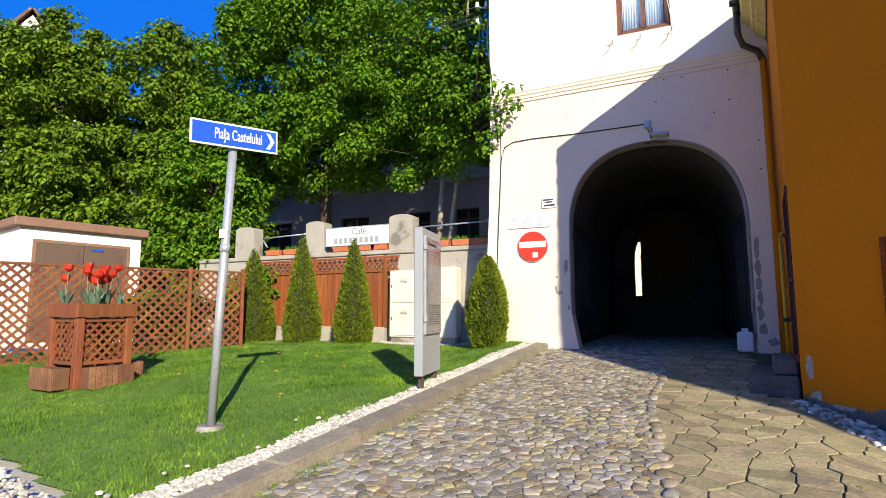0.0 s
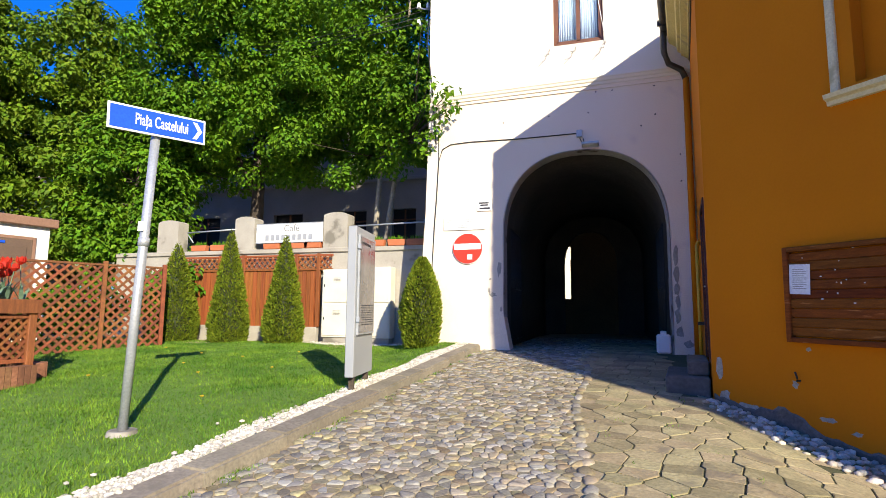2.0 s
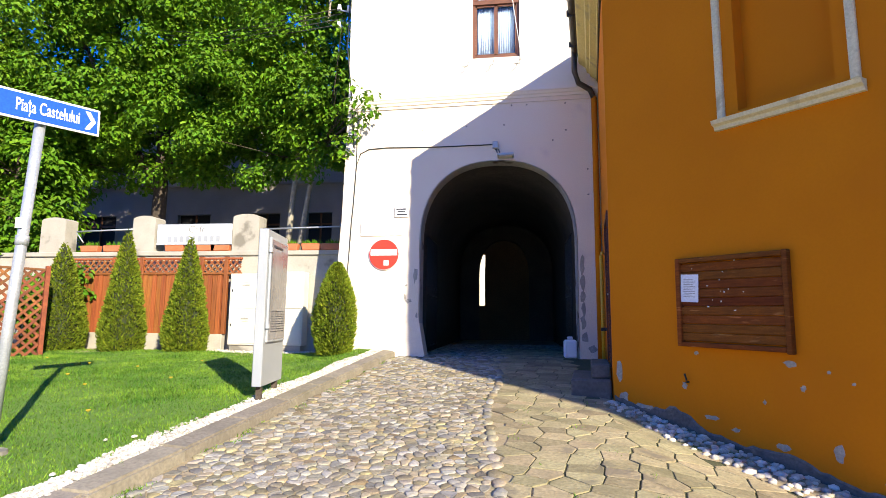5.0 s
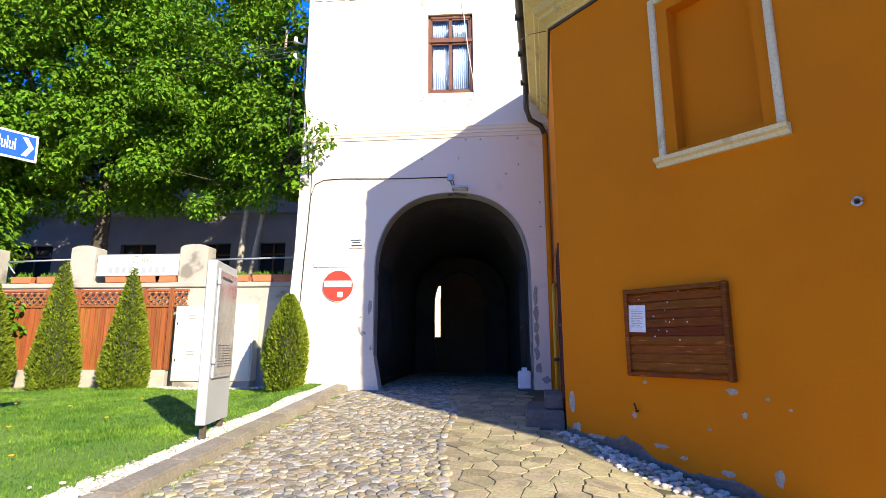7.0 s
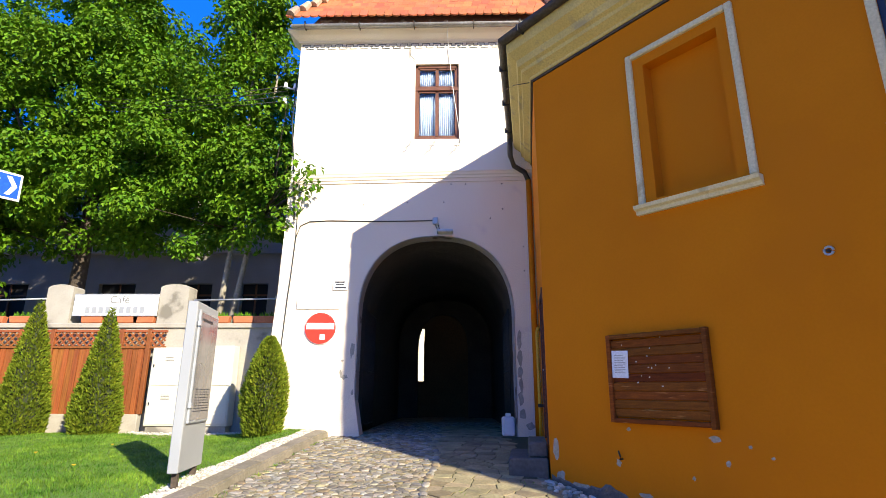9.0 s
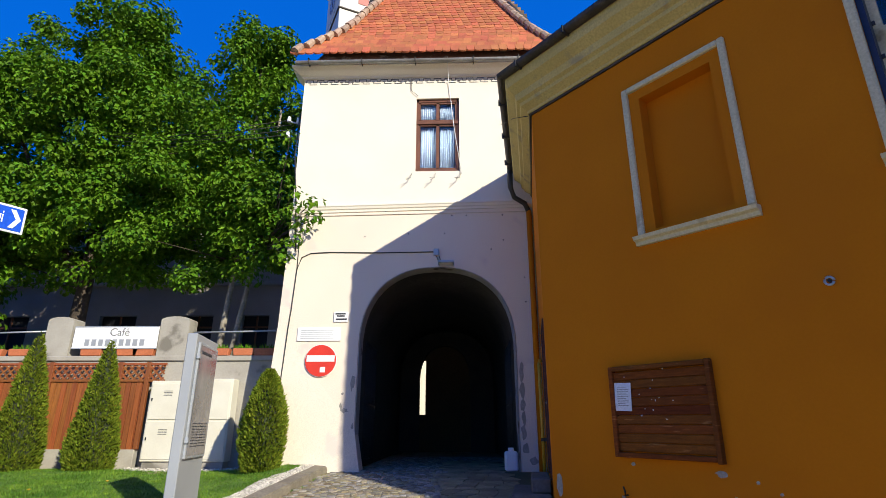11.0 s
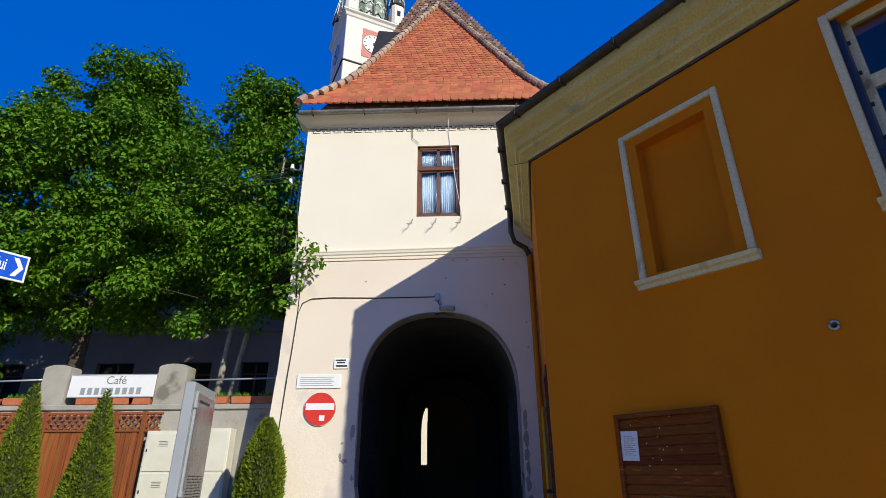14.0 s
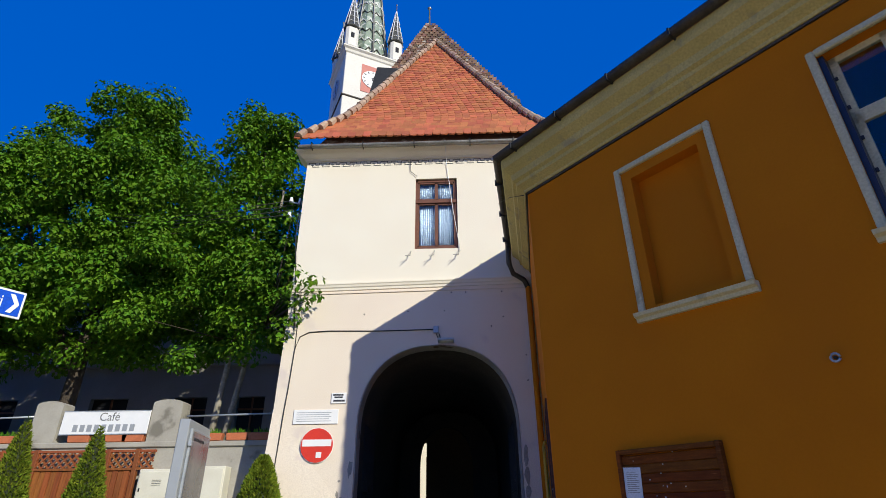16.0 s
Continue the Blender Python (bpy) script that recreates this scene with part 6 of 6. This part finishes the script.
def cells(x0, x1, y0, y1, dx, dy, jx, jy, turn=0.0, seed=5):
    """Irregular polygons that fill a strip: each seed's nearest area, cut by its neighbours' bisectors."""
    r = random.Random(seed)
    seeds, grid = [], {}
    ct, sn = math.cos(turn), math.sin(turn)
    R = max(x1 - x0, y1 - y0)
    mx, my = (x0 + x1) / 2, (y0 + y1) / 2
    phase = lambda j: (j * 0.618 + 0.37 * math.sin(j * 2.3)) % 1.0
    for j in range(int(-R / dy), int(R / dy) + 1):
        for i in range(int(-R / dx), int(R / dx) + 1):
            a = (i + phase(j) + r.uniform(-jx, jx)) * dx
            b = (j + r.uniform(-jy, jy)) * dy
            p = (mx + ct * a - sn * b, my + sn * a + ct * b)
            if x0 - dx < p[0] < x1 + dx and y0 - dy < p[1] < y1 + dy:
                grid.setdefault((int(p[0] // dx), int(p[1] // dx)), []).append(len(seeds))
                seeds.append(p)
    out = []
    for k, (px, py) in enumerate(seeds):
        poly = [(px - 2 * dx, py - 2 * dx), (px + 2 * dx, py - 2 * dx), (px + 2 * dx, py + 2 * dx), (px - 2 * dx, py + 2 * dx)]
        gi, gj = int(px // dx), int(py // dx)
        for u in range(-2, 3):
            for w in range(-2, 3):
                for q in grid.get((gi + u, gj + w), ()):
                    if q == k:
                        continue
                    qx, qy = seeds[q]
                    nx, ny = qx - px, qy - py
                    lim = (nx * (px + qx) + ny * (py + qy)) / 2
                    cut = []
                    for a, b in zip(poly, poly[1:] + poly[:1]):
                        fa, fb = nx * a[0] + ny * a[1] - lim, nx * b[0] + ny * b[1] - lim
                        if fa <= 0:
                            cut.append(a)
                        if fa * fb < 0:
                            t = fa / (fa - fb)
                            cut.append((a[0] + t * (b[0] - a[0]), a[1] + t * (b[1] - a[1])))
                    poly = cut
                    if len(poly) < 3:
                        break
        if len(poly) >= 3 and x0 < px < x1 and y0 < py < y1:
            out.append((px, py, poly))
    return out


def paving_stone(poly, c, gap, height, round_to, rnd, domed):
    """Vertices and faces of one stone cut to its cell, about its own middle."""
    pts = []
    for a in poly:
        d = math.dist(a, c)
        s = max(0.3, 1 - gap / max(d, 1e-3)) * (1 - rnd.uniform(0, 0.03))
        pts.append(((a[0] - c[0]) * s, (a[1] - c[1]) * s))
    if domed:
        q = []
        for a, b in zip(pts, pts[1:] + pts[:1]):
            q += [(a[0] * 0.72 + b[0] * 0.28, a[1] * 0.72 + b[1] * 0.28), (a[0] * 0.28 + b[0] * 0.72, a[1] * 0.28 + b[1] * 0.72)]
        pts = q
    n = len(pts)
    lean = 0.05 if domed else 0.022
    tx, ty = rnd.uniform(-lean, lean), rnd.uniform(-lean, lean)
    V = []
    for s, z in ((1.0, -0.04), (1.0, height * 0.45), (round_to, height)):
        V += [(x * s, y * s, z + (tx * x + ty * y if z > 0 else 0) + gz(c[0] + x, c[1] + y) - gz(*c)) for x, y in pts]
    V.append((0, 0, height * (1.15 if domed else 1.0)))
    F = [(j * n + k, j * n + (k + 1) % n, (j + 1) * n + (k + 1) % n, (j + 1) * n + k) for j in range(2) for k in range(n)]
    F += [(2 * n + k, 2 * n + (k + 1) % n, 3 * n) for k in range(n)]
    return V, F


PU = HOUSE.inverted()
DIV = 0.03


def divide_x(y):
    """The line between cobbles and slabs."""
    return DIV + 0.05 * math.sin(2.1 * y) + 0.17 * max(0.0, -5.1 - y)


def strip_width(s):
    return 0.26 + 0.44 * min(1.0, max(0.0, s / 1.4))


sheet("slab_bed", np.linspace(DIV + 0.1, 4.6, 22), np.linspace(-10.4, 3.0, 50), lambda x, y: gz(x, y) - 0.005, M_SLABBED, inside=lambda x, y: x > divide_x(y) + 0.26 and (y < 0 or x < 1.5),
      label="dark mossy bed between the paving slabs", category="paving bed")
rnd = random.Random(8)
JV, JF, singles = [], [], 0
for px, py, poly in cells(-2.9, 1.6, -10.4, 5.0, 0.110, 0.074, 0.46, 0.40, 0.12, 6):
    edge = divide_x(py)
    if py < 0 and not (kerb_x(py) + 0.03 < px < edge) or py >= 0 and abs(px) > 1.45 or py > 0.1 and px > edge and py < 3:
        continue
    V, F = paving_stone(poly, (px, py), 0.005, rnd.uniform(-0.004, 0.010), 0.88, rnd, True)
    base = Vector((px, py, gz(px, py) - 0.003))
    if singles < 300 and -7.4 < py < -5.2 and px > -1.9:
        ob = mesh("cobble", V, F, M_COBBLE, road, smooth=True)
        ob.location = base
        singles += 1
    else:
        b0 = len(JV)
        JV += [base + Vector(q) for q in V]
        JF += [tuple(i + b0 for i in q) for q in F]
tagged(mesh("cobble_rest", JV, JF, M_COBBLEJ, road, smooth=True), kind="stuff")
for px, py, poly in cells(DIV + 0.1, 5.4, -10.4, 3.0, 0.29, 0.20, 0.26, 0.17, -0.22, 7):
    lp = PU @ Vector((px, py, 0))
    if px < divide_x(py) + 0.10 or not ((lp.y < -strip_width(lp.x)) if py < -2.9 else px < 1.30 + 0.06 * max(0, -py)):
        continue
    V, F = paving_stone(poly, (px, py), 0.007, rnd.uniform(0.001, 0.006), 0.95, rnd, False)
    ob = mesh("paving_slab", V, F, M_SLAB, road)
    ob.location = (px, py, gz(px, py) + 0.001)
y = -9.2
while y < 0.2:
    a = [(0.07 * math.cos(w) * rnd.uniform(0.8, 1.2), 0.10 * math.sin(w) * rnd.uniform(0.8, 1.2)) for w in np.linspace(0, 5.3, 7)]
    c = (divide_x(y) + 0.04 + rnd.uniform(-0.02, 0.02), y)
    V, F = paving_stone([(c[0] + p[0], c[1] + p[1]) for p in a], c, 0.008, rnd.uniform(0.012, 0.026), 0.75, rnd, True)
    ob = mesh("border_stone", V, F, M_COBBLE, road, smooth=True)
    ob.location = (*c, gz(*c) - 0.008)
    y += rnd.uniform(0.15, 0.21)
# weeds in the joints and along the kerb
V, F = [], []
rw = random.Random(31)
spots = [(kerb_x(y) + rw.uniform(0.0, 0.12), y) for y in [rw.uniform(-8.3, -0.5) for _ in range(46)]]
spots += [(rw.uniform(0.3, 1.6), rw.uniform(-7.5, -3.4)) for _ in range(16)] + [(kerb_x(y) - rw.uniform(0.2, 0.5), y) for y in [rw.uniform(-7.5, -1) for _ in range(14)]]
for x, y in spots:
    up = 0.09 if x < kerb_x(y) - 0.15 else -0.01
    for _ in range(rw.randrange(8, 26)):
        a, ln, px, py = rw.uniform(0, 6.3), rw.uniform(0.012, 0.036), x + rw.gauss(0, 0.03), y + rw.gauss(0, 0.05)
        z, c, q, b = gz(px, py) + up, math.cos(a), math.sin(a), len(V)
        V += [(px - 0.006 * q, py + 0.006 * c, z), (px + 0.006 * q, py - 0.006 * c, z), (px + ln * 0.7 * c, py + ln * 0.7 * q, z + ln)]
        F.append((b, b + 1, b + 2))
tagged(mesh("weeds", V, F, M_GRASS), "small green weeds in joints and along the kerb", "weeds", kind="stuff")
# pebble strip at the foot of the ochre wall
strip = sheet("pebble_strip", np.linspace(1.2, 6.0, 25), np.linspace(-9.0, -2.6, 30), lambda x, y: gz(x, y) + 0.0, M_ROADBED,
              inside=lambda x, y: -0.72 < (PU @ Vector((x, y, 0))).y < 0.1 and (PU @ Vector((x, y, 0))).x > -0.1, label="strip of pale river pebbles along the ochre wall", category="pebble strip")
peb_me = []
for k in range(8):
    V, F = pebble_shape(0.55, 50 + k)
    me = bpy.data.meshes.new("pebble")
    me.from_pydata(V, [], F)
    me.polygons.foreach_set("use_smooth", [True] * len(F))
    me.materials.append(M_PEBBLE)
    peb_me.append(me)
s = 0.1
while s < 6.0:
    for o in np.arange(0.06, strip_width(s) + 0.02, 0.095):
        p = HOUSE @ Vector((s + random.uniform(-0.03, 0.03), -o - random.uniform(-0.03, 0.03), 0))
        k = random.uniform(0.06, 0.11)
        ob = new("pebble", peb_me[random.randrange(8)])
        ob.parent = strip
        ob.matrix_basis = Matrix.Translation((p.x, p.y, gz(p.x, p.y) + k * 0.10)) @ pose(0, 0, 0, random.uniform(-15, 15), random.uniform(-15, 15), random.uniform(0, 360)) @ Matrix.Scale(k, 4)
    s += 0.1
